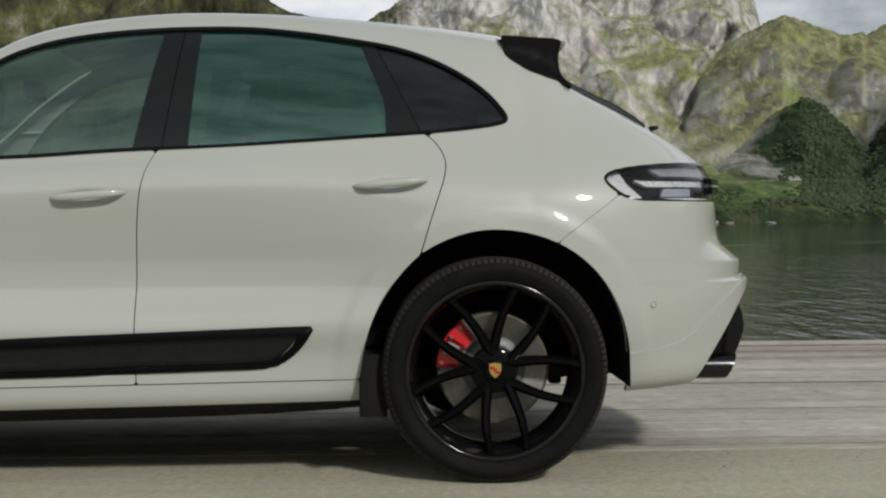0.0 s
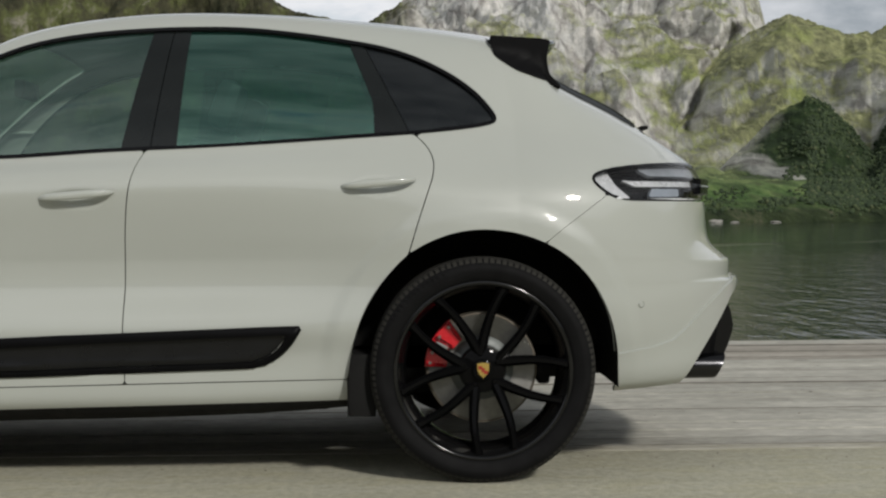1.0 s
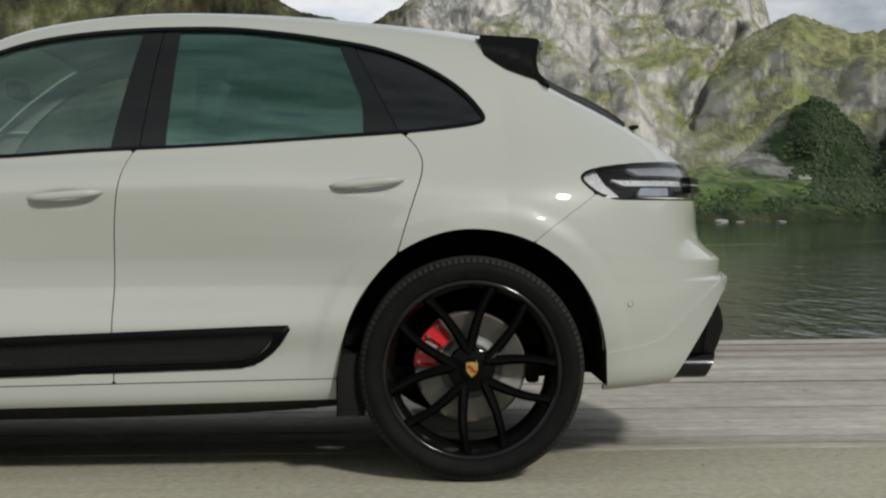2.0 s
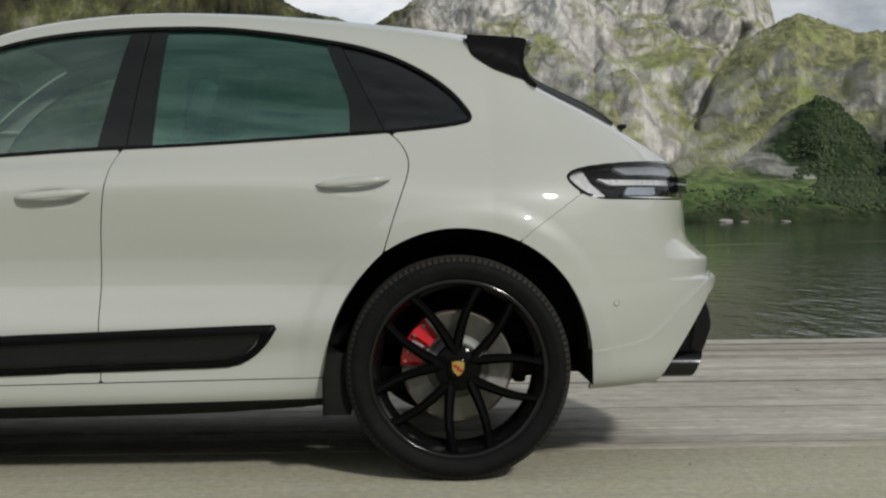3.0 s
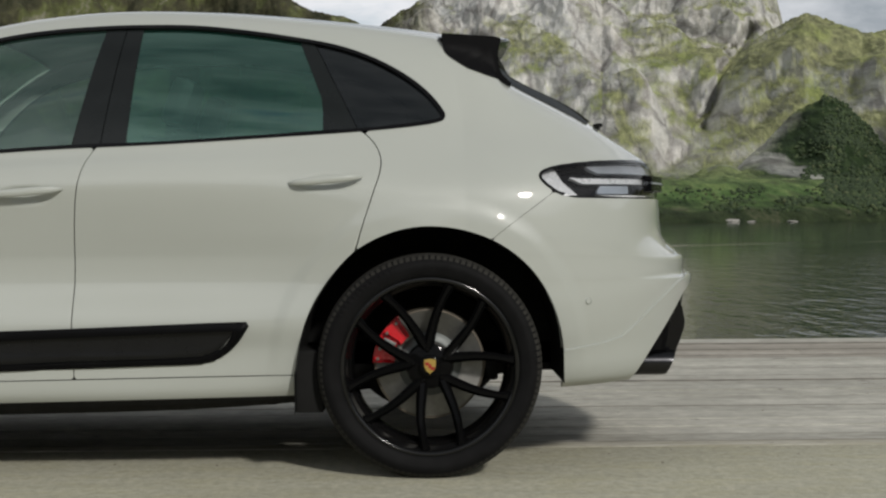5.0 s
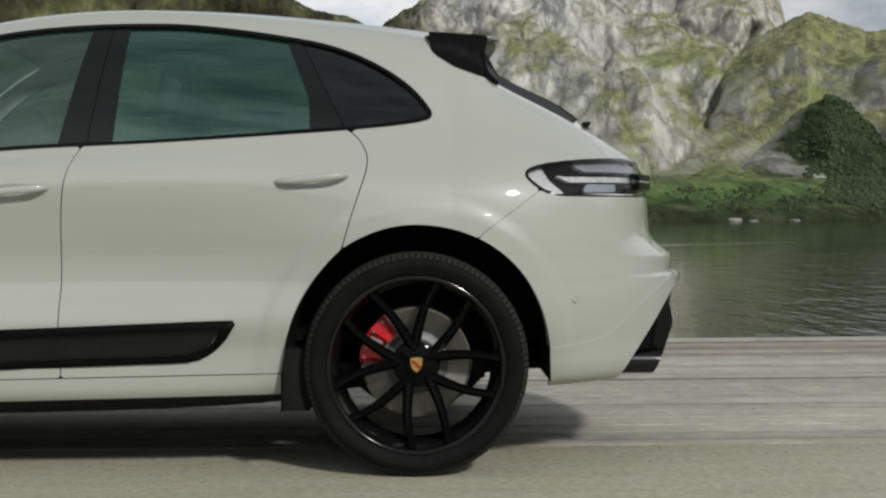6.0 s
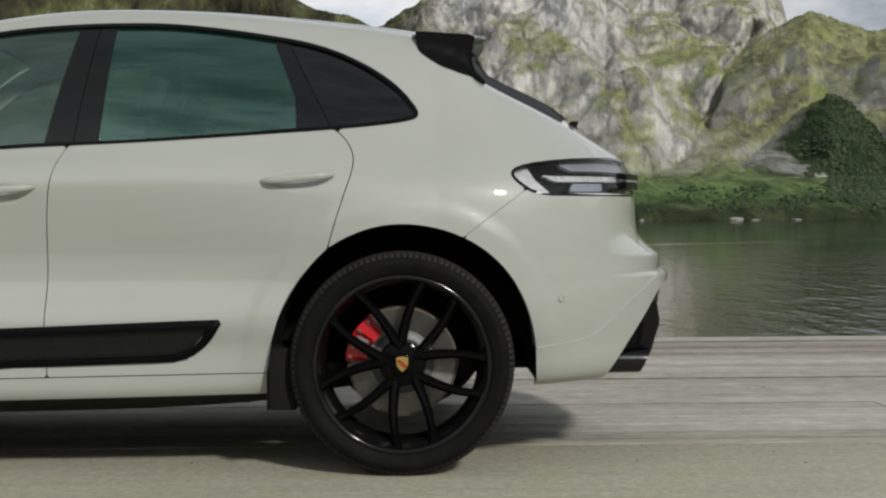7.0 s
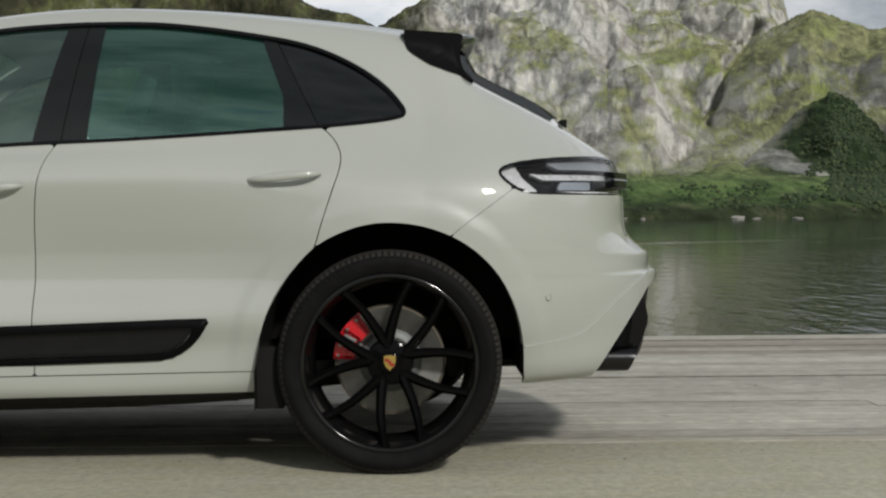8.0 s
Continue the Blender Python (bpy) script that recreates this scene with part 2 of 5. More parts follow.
def water_material():
    m, nt, b = nodes_of("fjord_water")
    b.inputs["Base Color"].default_value = (0.006, 0.013, 0.015, 1)
    b.inputs["Roughness"].default_value = 0.06
    b.inputs["IOR"].default_value = 1.33
    b.inputs["Specular IOR Level"].default_value = 0.14
    pos = nt.nodes.new("ShaderNodeSeparateXYZ")
    nt.links.new(world_coords(nt), pos.inputs[0])
    wavelet = noise_out(nt, world_coords(nt, (2.1, 0.62, 1)), 1.0, 3, 0.55)
    chop = noise_out(nt, world_coords(nt, (0.8, 0.25, 1)), 1.0, 3, 0.5)
    h = math_out(nt, "ADD", wavelet, math_out(nt, "MULTIPLY", chop, 1.2))

    def ramped(value, lo, hi):
        k = nt.nodes.new("ShaderNodeMapRange")
        k.interpolation_type = "SMOOTHSTEP"
        k.inputs["From Min"].default_value, k.inputs["From Max"].default_value = lo, hi
        nt.links.new(value, k.inputs["Value"])
        return k.outputs[0]

    # open water ruffled by the breeze, a sheltered stretch by the rocks, and one wind line
    drift = math_out(nt, "MULTIPLY", math_out(nt, "SUBTRACT", noise_out(nt, world_coords(nt, (0.05, 0.03, 1)), 1.0, 4), 0.5), 26.0)
    side = math_out(nt, "ADD", math_out(nt, "SUBTRACT", pos.outputs["X"], math_out(nt, "MULTIPLY", pos.outputs["Y"], 0.245)), math_out(nt, "MULTIPLY", drift, 0.25))
    ruffle = math_out(nt, "ADD", math_out(nt, "MULTIPLY", ramped(side, -2.5, 3.0), 0.86), 0.14)
    ruffle = math_out(nt, "MULTIPLY", ruffle, ramped(math_out(nt, "ADD", pos.outputs["Y"], drift), 150, 85))
    line = math_out(nt, "SUBTRACT", math_out(nt, "ADD", pos.outputs["Y"], math_out(nt, "MULTIPLY", drift, 0.25)), math_out(nt, "MULTIPLY", pos.outputs["X"], 0.55))
    wind = math_out(nt, "MULTIPLY", ramped(line, 112, 117), ramped(line, 127, 121))
    ruffle = math_out(nt, "MAXIMUM", ruffle, math_out(nt, "MULTIPLY", wind, 0.9))
    ruffle = math_out(nt, "MAXIMUM", ruffle, 0.2)
    bump(nt, b, math_out(nt, "MULTIPLY", h, ruffle), 1.0, 0.075)
    return m


def rock_material():
    m, nt, b = nodes_of("mossy_rock")
    g = nt.nodes.new("ShaderNodeNewGeometry")
    sep, pos = nt.nodes.new("ShaderNodeSeparateXYZ"), nt.nodes.new("ShaderNodeSeparateXYZ")
    nt.links.new(g.outputs["Normal"], sep.inputs[0])
    nt.links.new(g.outputs["Position"], pos.inputs[0])

    def ramped(value, lo, hi):
        k = nt.nodes.new("ShaderNodeMapRange")
        k.inputs["From Min"].default_value, k.inputs["From Max"].default_value = lo, hi
        nt.links.new(value, k.inputs["Value"])
        return k.outputs[0]

    # bedding dips along the fjord, so the grain runs long in depth and upright on the faces
    face, upright = world_coords(nt, (1, 0.16, 0.85)), world_coords(nt, (1, 0.13, 0.55))
    broad = noise_out(nt, face, 0.020, 8, 0.62)
    crack = noise_out(nt, upright, 0.055, 9, 0.66)
    fine = noise_out(nt, face, 0.16, 7, 0.70)
    grit = noise_out(nt, face, 0.55, 4, 0.65)
    warp = nt.nodes.new("ShaderNodeVectorMath")
    warp.operation = "MULTIPLY_ADD"
    wob = nt.nodes.new("ShaderNodeTexNoise")
    wob.inputs["Scale"].default_value, wob.inputs["Detail"].default_value = 0.035, 5
    nt.links.new(face, wob.inputs["Vector"])
    nt.links.new(wob.outputs["Color"], warp.inputs[0])
    warp.inputs[1].default_value = (34, 6, 34)
    nt.links.new(upright, warp.inputs[2])
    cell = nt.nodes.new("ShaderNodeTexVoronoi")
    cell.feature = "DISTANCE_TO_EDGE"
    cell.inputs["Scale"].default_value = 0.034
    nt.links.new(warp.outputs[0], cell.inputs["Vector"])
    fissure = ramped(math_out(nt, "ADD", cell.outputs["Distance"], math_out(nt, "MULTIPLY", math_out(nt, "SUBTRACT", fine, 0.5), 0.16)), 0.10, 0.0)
    rock = ramp_out(nt, crack, [(0.30, (0.36, 0.365, 0.36)), (0.42, (0.47, 0.473, 0.46)), (0.54, (0.57, 0.568, 0.545)), (0.68, (0.66, 0.65, 0.62))])
    rock = mix_out(nt, 0.45, rock, ramp_out(nt, fine, [(0.34, (0.26,) * 3), (0.66, (0.74,) * 3)]), "OVERLAY")
    rock = mix_out(nt, 0.2, rock, ramp_out(nt, grit, [(0.34, (0.28,) * 3), (0.66, (0.72,) * 3)]), "OVERLAY")
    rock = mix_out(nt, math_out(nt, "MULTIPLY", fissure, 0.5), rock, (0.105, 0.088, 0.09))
    warm = noise_out(nt, face, 0.012, 5, 0.6)
    rock = mix_out(nt, ramp_out(nt, warm, [(0.38, (0.0,) * 3), (0.62, (0.9,) * 3)]), rock, (1.0, 0.965, 0.925), "MULTIPLY")
    grass = ramp_out(nt, fine, [(0.30, (0.10, 0.108, 0.062)), (0.46, (0.215, 0.222, 0.122)), (0.58, (0.31, 0.325, 0.16)), (0.72, (0.43, 0.42, 0.28))])
    grass = mix_out(nt, ramp_out(nt, broad, [(0.50, (0,) * 3), (0.60, (0.7,) * 3)]), grass, ramp_out(nt, fine, [(0.35, (0.13, 0.17, 0.05)), (0.65, (0.29, 0.34, 0.105))]))
    fresh = ramp_out(nt, fine, [(0.36, (0.034, 0.064, 0.022)), (0.52, (0.092, 0.158, 0.05)), (0.66, (0.175, 0.24, 0.085))])
    grass = mix_out(nt, ramped(pos.outputs["Z"], 8, 34), fresh, grass)
    # stunted birch and juniper dotted over the grass
    dots = nt.nodes.new("ShaderNodeTexVoronoi")
    dots.inputs["Scale"].default_value = 0.13
    nt.links.new(world_coords(nt, (1, 0.25, 0.8)), dots.inputs["Vector"])
    tree = math_out(nt, "MULTIPLY", ramped(math_out(nt, "ADD", dots.outputs["Distance"], math_out(nt, "MULTIPLY", grit, 0.5)), 0.62, 0.44), ramped(broad, 0.62, 0.44))
    grass = mix_out(nt, math_out(nt, "MULTIPLY", tree, 0.6), grass, (0.075, 0.085, 0.045))
    patch = noise_out(nt, face, 0.017, 9, 0.68)
    lush = math_out(nt, "ADD", math_out(nt, "MULTIPLY", sep.outputs["Z"], 0.9), math_out(nt, "MULTIPLY", patch, 1.9))
    lush = math_out(nt, "ADD", lush, math_out(nt, "MULTIPLY", ramped(pos.outputs["Z"], 26, 6), 0.5))
    # drier, greener ground on the nearer hills, bare rock on the far wall
    lush = math_out(nt, "SUBTRACT", lush, math_out(nt, "MULTIPLY", ramped(pos.outputs["Y"], 980, 1350), 0.24))
    lush = math_out(nt, "ADD", lush, math_out(nt, "MULTIPLY", ramped(pos.outputs["X"], 170, 330), 0.10))
    lush = math_out(nt, "ADD", lush, math_out(nt, "MULTIPLY", math_out(nt, "MULTIPLY", ramped(pos.outputs["Z"], 74, 104), ramped(pos.outputs["X"], 170, 240)), 0.22))
    lush = math_out(nt, "ADD", lush, math_out(nt, "MULTIPLY", math_out(nt, "SUBTRACT", fine, 0.5), 0.55))
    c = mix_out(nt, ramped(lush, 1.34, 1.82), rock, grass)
    # low shore knoll: birch scrub with cloud shade painted into its colour, bare outcrop
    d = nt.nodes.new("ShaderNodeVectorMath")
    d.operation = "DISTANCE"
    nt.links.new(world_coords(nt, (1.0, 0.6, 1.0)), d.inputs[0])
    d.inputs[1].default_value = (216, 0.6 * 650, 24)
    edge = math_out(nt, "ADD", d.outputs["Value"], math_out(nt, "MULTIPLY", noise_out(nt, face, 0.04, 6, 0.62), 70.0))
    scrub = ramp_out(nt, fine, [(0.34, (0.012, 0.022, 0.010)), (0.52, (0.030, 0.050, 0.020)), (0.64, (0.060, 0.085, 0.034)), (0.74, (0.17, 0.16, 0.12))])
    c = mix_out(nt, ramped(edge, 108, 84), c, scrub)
    o = nt.nodes.new("ShaderNodeVectorMath")
    o.operation = "DISTANCE"
    nt.links.new(world_coords(nt, (1.25, 0.05, 0.4)), o.inputs[0])
    o.inputs[1].default_value = (1.25 * 167, 0.05 * 618, 0.4 * 23)
    bare = math_out(nt, "ADD", o.outputs["Value"], math_out(nt, "MULTIPLY", noise_out(nt, face, 0.09, 5, 0.65), 22.0))
    c = mix_out(nt, math_out(nt, "MULTIPLY", ramped(bare, 20.5, 15.5), 0.55), c, rock)
    # heath over the hill to the west
    west = math_out(nt, "SUBTRACT", pos.outputs["X"], math_out(nt, "MULTIPLY", patch, 300.0))
    heath = ramp_out(nt, crack, [(0.36, (0.024, 0.028, 0.016)), (0.50, (0.066, 0.064, 0.038)), (0.60, (0.105, 0.118, 0.046)), (0.72, (0.27, 0.25, 0.21))])
    heath = mix_out(nt, 0.5, heath, ramp_out(nt, fine, [(0.34, (0.28,) * 3), (0.66, (0.72,) * 3)]), "OVERLAY")
    c = mix_out(nt, ramped(west, -100, -180), c, heath)
    # dark bushes along the shore
    bush = math_out(nt, "ADD", pos.outputs["Z"], math_out(nt, "MULTIPLY", noise_out(nt, world_coords(nt), 0.05, 6, 0.65), 16.0))
    c = mix_out(nt, ramped(bush, 14.0, 9.5), c, ramp_out(nt, fine, [(0.34, (0.015, 0.024, 0.010)), (0.54, (0.042, 0.058, 0.024)), (0.72, (0.12, 0.115, 0.075))]))
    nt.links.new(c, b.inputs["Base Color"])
    b.inputs["Roughness"].default_value = 0.95
    b.inputs["Specular IOR Level"].default_value = 0.1
    relief = math_out(nt, "SUBTRACT", math_out(nt, "ADD", crack, math_out(nt, "MULTIPLY", fine, 0.45)), math_out(nt, "MULTIPLY", fissure, 0.25))
    bump(nt, b, relief, 0.6, 9.0)
    return m


def leaf_material():
    m, nt, b = nodes_of("birch_scrub_leaf")
    g = nt.nodes.new("ShaderNodeNewGeometry")
    # leaf tones kept dark: the knoll's cloud shade is part of the colour
    c = ramp_out(nt, g.outputs["Random Per Island"], [(0.0, (0.034, 0.050, 0.028)), (0.6, (0.046, 0.066, 0.034)), (0.92, (0.062, 0.088, 0.040)), (1.0, (0.09, 0.105, 0.055))])
    c = mix_out(nt, 0.5, c, ramp_out(nt, noise_out(nt, world_coords(nt), 1.4, 4, 0.65), [(0.35, (0.36,) * 3), (0.65, (0.64,) * 3)]), "OVERLAY")
    nt.links.new(c, b.inputs["Base Color"])
    b.inputs["Roughness"].default_value = 0.85
    b.inputs["Specular IOR Level"].default_value = 0.15
    return m


PAINT = paint_material()
GLOSS_BLACK = simple("gloss_black", (0.0035, 0.0035, 0.004), 0.12, coat=0.05, spec=0.26)
BLADE_BLACK = simple("spoiler_black", (0.005, 0.005, 0.0055), 0.5, spec=0.05)
SATIN_BLACK = simple("satin_black_plastic", (0.0065, 0.0067, 0.0075), 0.30, grain=0.1, spec=0.3)
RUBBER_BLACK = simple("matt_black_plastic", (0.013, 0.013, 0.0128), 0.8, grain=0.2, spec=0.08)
PILLAR_BLACK = simple("pillar_black_film", (0.009, 0.0108, 0.011), 0.16, coat=0.0, spec=0.36)
WHEEL_BLACK = simple("wheel_gloss_black", (0.0035, 0.0035, 0.0037), 0.08, coat=0.06, spec=0.05)
# plank edge colour that stands in for shade in the gaps
DARK_EDGE = simple("shaded_plank_edge", (0.125, 0.112, 0.094), 0.9, grain=0.3, grain_scale=12, vary=0.5, spec=0.1)
RIM_BLACK = simple("rim_gloss_black", (0.005, 0.005, 0.0052), 0.14, coat=0.22, spec=0.3)
TYRE = tyre_material()
TREAD = simple("dusty_tread_rubber", (0.028, 0.027, 0.024), 0.85, grain=0.3, spec=0.15)
DISC = disc_material()
BELL = simple("alloy_bell", (0.135, 0.145, 0.14), 0.5, metal=0.3, spec=0.3)
DISC_RIM = simple("rusty_disc_rim", (0.10, 0.085, 0.065), 0.6, metal=0.4, vary=0.3)
PAD_STEEL = simple("caliper_fittings", (0.30, 0.30, 0.29), 0.35, metal=0.9)
RED = simple("caliper_red", (0.56, 0.006, 0.016), 0.28, coat=0.25)
GOLD = simple("badge_gold", (0.60, 0.42, 0.12), 0.3, metal=0.8)
BADGE_RED = simple("badge_red", (0.30, 0.02, 0.015), 0.35)
DIFFUSER_BLACK = simple("diffuser_black", (0.004, 0.004, 0.0045), 0.45, spec=0.06)
EXHAUST = simple("dark_chrome", (0.05, 0.05, 0.053), 0.22, metal=1.0)
LAMP_GREY = simple("lamp_inner_silver", (0.85, 0.86, 0.88), 0.28, metal=0.3)
LAMP_MID = simple("lamp_inner_grey", (0.42, 0.45, 0.49), 0.22, metal=0.3)
LAMP_BLUE = simple("lamp_inner_blue_grey", (0.50, 0.55, 0.62), 0.2, metal=0.4)
LAMP_DARK = simple("lamp_inner_dark", (0.004, 0.004, 0.005), 0.25, spec=0.2)
CABIN = simple("cabin_black_leather", (0.022, 0.022, 0.024), 0.55, grain=0.2)
CABIN_GREY = simple("cabin_grey_trim", (0.32, 0.33, 0.32), 0.6)
GLASS_FRONT = glass_material("green_side_glass", (0.62, 0.80, 0.72), 3.8, (0.03, 0.075, 0.06), (0.74, 0.90, 0.83), 0.62)
GLASS_REAR = glass_material("green_tinted_glass", (0.26, 0.52, 0.43), 4.6, (0.012, 0.062, 0.046), (0.55, 0.86, 0.74), 0.6)
GLASS_DARK = glass_material("smoked_glass", (0.09, 0.09, 0.10), 2.4, (0.010, 0.011, 0.013), (0.80, 0.86, 0.86), 0.10)
GLASS_SCREEN = glass_material("dark_rear_screen", (0.05, 0.05, 0.055), 1.2, (0.006, 0.006, 0.007), (0.8, 0.85, 0.85), 0.085)
LENS = glass_material("lamp_clear_lens", (0.93, 0.94, 0.95), 0.5, (0.02, 0.02, 0.02))
CONCRETE = concrete_material()
PLANK = plank_material("weathered_plank", (0.308, 0.301, 0.266), (0.452, 0.444, 0.402))
WATER = water_material()
PLANK_BROWN = plank_material("brown_weathered_plank", (0.235, 0.215, 0.185), (0.345, 0.325, 0.285))
ROCK = rock_material()
SCRUB = leaf_material()


# ---- mesh tools ----
def mesh_object(name, verts, faces, material, parent=None, label="", smooth=True, normals=None):
    me = bpy.data.meshes.new(name)
    me.from_pydata([tuple(v) for v in verts], [], faces)
    me.materials.append(material)
    if smooth:
        me.polygons.foreach_set("use_smooth", [True] * len(me.polygons))
    me.update()
    if normals is not None:
        me.normals_split_custom_set_from_vertices([tuple(n) for n in normals])
    ob = new(name, me)
    if parent:
        ob.parent = parent
    if label:
        tagged(ob, label)
    return ob


def part(name, bm, material, parent, label="", angle=35):
    """Link a bmesh as one mesh object under a thing or part."""
    bmesh.ops.recalc_face_normals(bm, faces=bm.faces[:])
    me = bpy.data.meshes.new(name)
    for f in bm.faces:
        f.smooth = True
    for e in bm.edges:
        if len(e.link_faces) == 2 and e.calc_face_angle(0) > radians(angle):
            e.smooth = False
    bm.to_mesh(me)
    bm.free()
    me.materials.append(material)
    ob = new(name, me)
    if parent:
        ob.parent = parent
    if label:
        tagged(ob, label)
    return ob


def box(bm, x0, x1, y0, y1, z0, z1, bevel=0.0, m=None):
    vs = [bm.verts.new((x, y, z)) for x in (x0, x1) for y in (y0, y1) for z in (z0, z1)]
    fs = [bm.faces.new([vs[i] for i in q]) for q in ((0, 1, 3, 2), (4, 6, 7, 5), (0, 4, 5, 1), (2, 3, 7, 6), (0, 2, 6, 4), (1, 5, 7, 3))]
    geo = vs
    if bevel:
        edges = list({e for f in fs for e in f.edges})
        r = bmesh.ops.bevel(bm, geom=edges, offset=bevel, segments=2, affect="EDGES", profile=0.6)
        geo = list({v for f in r["faces"] for v in f.verts} | {v for v in vs if v.is_valid})
    if m is not None:
        bmesh.ops.transform(bm, matrix=m, verts=geo)
    return geo


def lathe(bm, profile, steps=64, centre=(0, 0, 0)):
    """Turn (radius, y) points round the y axis."""
    rings = []
    for k in range(steps):
        a = 2 * math.pi * k / steps
        rings.append([bm.verts.new((centre[0] + r * math.cos(a), centre[1] + y, centre[2] + r * math.sin(a))) for r, y in profile])
    for k in range(steps):
        p, q = rings[k], rings[(k + 1) % steps]
        for i in range(len(profile) - 1):
            bm.faces.new((p[i], p[i + 1], q[i + 1], q[i]))


def prism(bm, outline, y0, y1):
    """A plate between y0 and y1 with an outline of (x, z) points."""
    a = [bm.verts.new((x, y0, z)) for x, z in outline]
    b = [bm.verts.new((x, y1, z)) for x, z in outline]
    bm.faces.new(a)
    bm.faces.new(b[::-1])
    for i in range(len(a)):
        j = (i + 1) % len(a)
        bm.faces.new((a[i], b[i], b[j], a[j]))
    return a, b


def spline(keys, values, at):
    """Smooth curve through values at keys (both arrays), read at the places at."""
    k, v, at = np.asarray(keys, float), np.asarray(values, float), np.asarray(at, float)
    one = v.ndim == 1
    v = v[:, None] if one else v
    d = np.diff(v, axis=0) / np.diff(k)[:, None]
    m = np.zeros_like(v)
    m[0], m[-1] = d[0], d[-1]
    h = np.diff(k)
    m[1:-1] = (d[:-1] * h[1:, None] + d[1:] * h[:-1, None]) / (h[1:] + h[:-1])[:, None]
    i = np.clip(np.searchsorted(k, at, "right") - 1, 0, len(k) - 2)
    t = ((at - k[i]) / h[i])[:, None]
    hh = h[i][:, None]
    r = v[i] * (2 * t**3 - 3 * t**2 + 1) + m[i] * hh * (t**3 - 2 * t**2 + t) + v[i + 1] * (3 * t**2 - 2 * t**3) + m[i + 1] * hh * (t**3 - t**2)
    return r[:, 0] if one else r


def round_path(points, n=6, closed=True):
    """A denser, rounded copy of a line of points."""
    p = np.array(points, float)
    if closed:
        p = np.vstack([p[-1:], p, p[:2]])
    d = np.r_[0, np.cumsum(np.maximum(1e-6, np.linalg.norm(np.diff(p, axis=0), axis=1)) ** 0.5)]
    lo, hi = (1, len(p) - 2) if closed else (0, len(p) - 1)
    at = np.concatenate([np.linspace(d[i], d[i + 1], n, endpoint=False) for i in range(lo, hi)])
    return spline(d, p, at)


def signed(x, z, poly):
    """Distance of points to a closed outline, negative inside."""
    x, z = np.asarray(x, float), np.asarray(z, float)
    best, inside = np.full(x.shape, 1e9), np.zeros(x.shape, bool)
    p = np.asarray(poly, float)
    for (ax, az), (bx, bz) in zip(p, np.roll(p, -1, axis=0)):
        ex, ez = bx - ax, bz - az
        t = np.clip(((x - ax) * ex + (z - az) * ez) / max(1e-12, ex * ex + ez * ez), 0, 1)
        best = np.minimum(best, np.hypot(x - ax - t * ex, z - az - t * ez))
        if az != bz:
            cross = ((az > z) != (bz > z)) & (x < ex * (z - az) / (bz - az) + ax)
            inside ^= cross
    return np.where(inside, -best, best)
# ---- the car's body surface ----
# x runs to the rear with the rear axle at 0, y runs across from the side that is seen to the far one, z is up.
MID = 0.965
FRONT_X, REAR_X = -3.15, 0.12
# rows from sill to belt: heights at x = -3.15, -1.6, -0.6, 0.0, 0.25 and the tail, insets at the same five places, x of the nose, x of the tail
SILL_ROWS = [
    ((0.20, 0.205, 0.229, 0.28, 0.285), 0.300, (0.15, 0.14, 0.14, 0.13, 0.14), -3.60, 0.93),
    ((0.235, 0.238, 0.250, 0.292, 0.300), 0.328, (0.08, 0.094, 0.094, 0.09, 0.092), -3.66, 0.95),
    ((0.27, 0.275, 0.288, 0.325, 0.335), 0.370, (0.06, 0.060, 0.060, 0.062, 0.070), -3.69, 0.963),
    ((0.33, 0.330, 0.338, 0.37, 0.385), 0.440, (0.05, 0.050, 0.050, 0.042, 0.058), -3.72, 0.973),
    ((0.42, 0.415, 0.425, 0.45, 0.460), 0.520, (0.04, 0.045, 0.045, 0.015, 0.035), -3.75, 0.975),
]
FLANK_ROWS = [
    ((0.52, 0.510, 0.520, 0.54, 0.550), 0.595, (0.02, 0.022, 0.022, 0.0, 0.018), -3.76, 0.985),
    ((0.62, 0.620, 0.625, 0.63, 0.630), 0.636, (0.03, 0.060, 0.058, 0.0, 0.010), -3.76, 0.990),
    ((0.66, 0.660, 0.662, 0.665, 0.665), 0.652, (0.03, 0.068, 0.064, -0.003, 0.008), -3.75, 0.968),
    ((0.70, 0.720, 0.720, 0.72, 0.720), 0.705, (0.03, 0.064, 0.059, -0.008, 0.006), -3.74, 0.968),
    ((0.74, 0.760, 0.760, 0.76, 0.760), 0.725, (0.03, 0.055, 0.050, -0.011, 0.004), -3.72, 0.945),
]
SHOULDER_ROWS = [
    ((0.78, 0.820, 0.820, 0.82, 0.820), 0.785, (0.03, 0.040, 0.034, -0.012, 0.004), -3.70, 0.888),
    ((0.84, 0.915, 0.925, 0.92, 0.915), 0.900, (0.03, 0.016, 0.012, 0.000, 0.012), -3.66, 0.876),
    ((0.875, 0.965, 0.985, 0.985, 0.985), 0.980, (0.05, 0.014, 0.012, 0.028, 0.040), -3.62, 0.868),
    ((0.90, 1.010, 1.040, 1.055, 1.050), 1.035, (0.08, 0.045, 0.042, 0.080, 0.095), -3.58, 0.848),
    ((0.92, 1.060, 1.110, 1.155, 1.135), 1.062, (0.13, 0.105, 0.102, 0.158, 0.180), -3.54, 0.828),
]
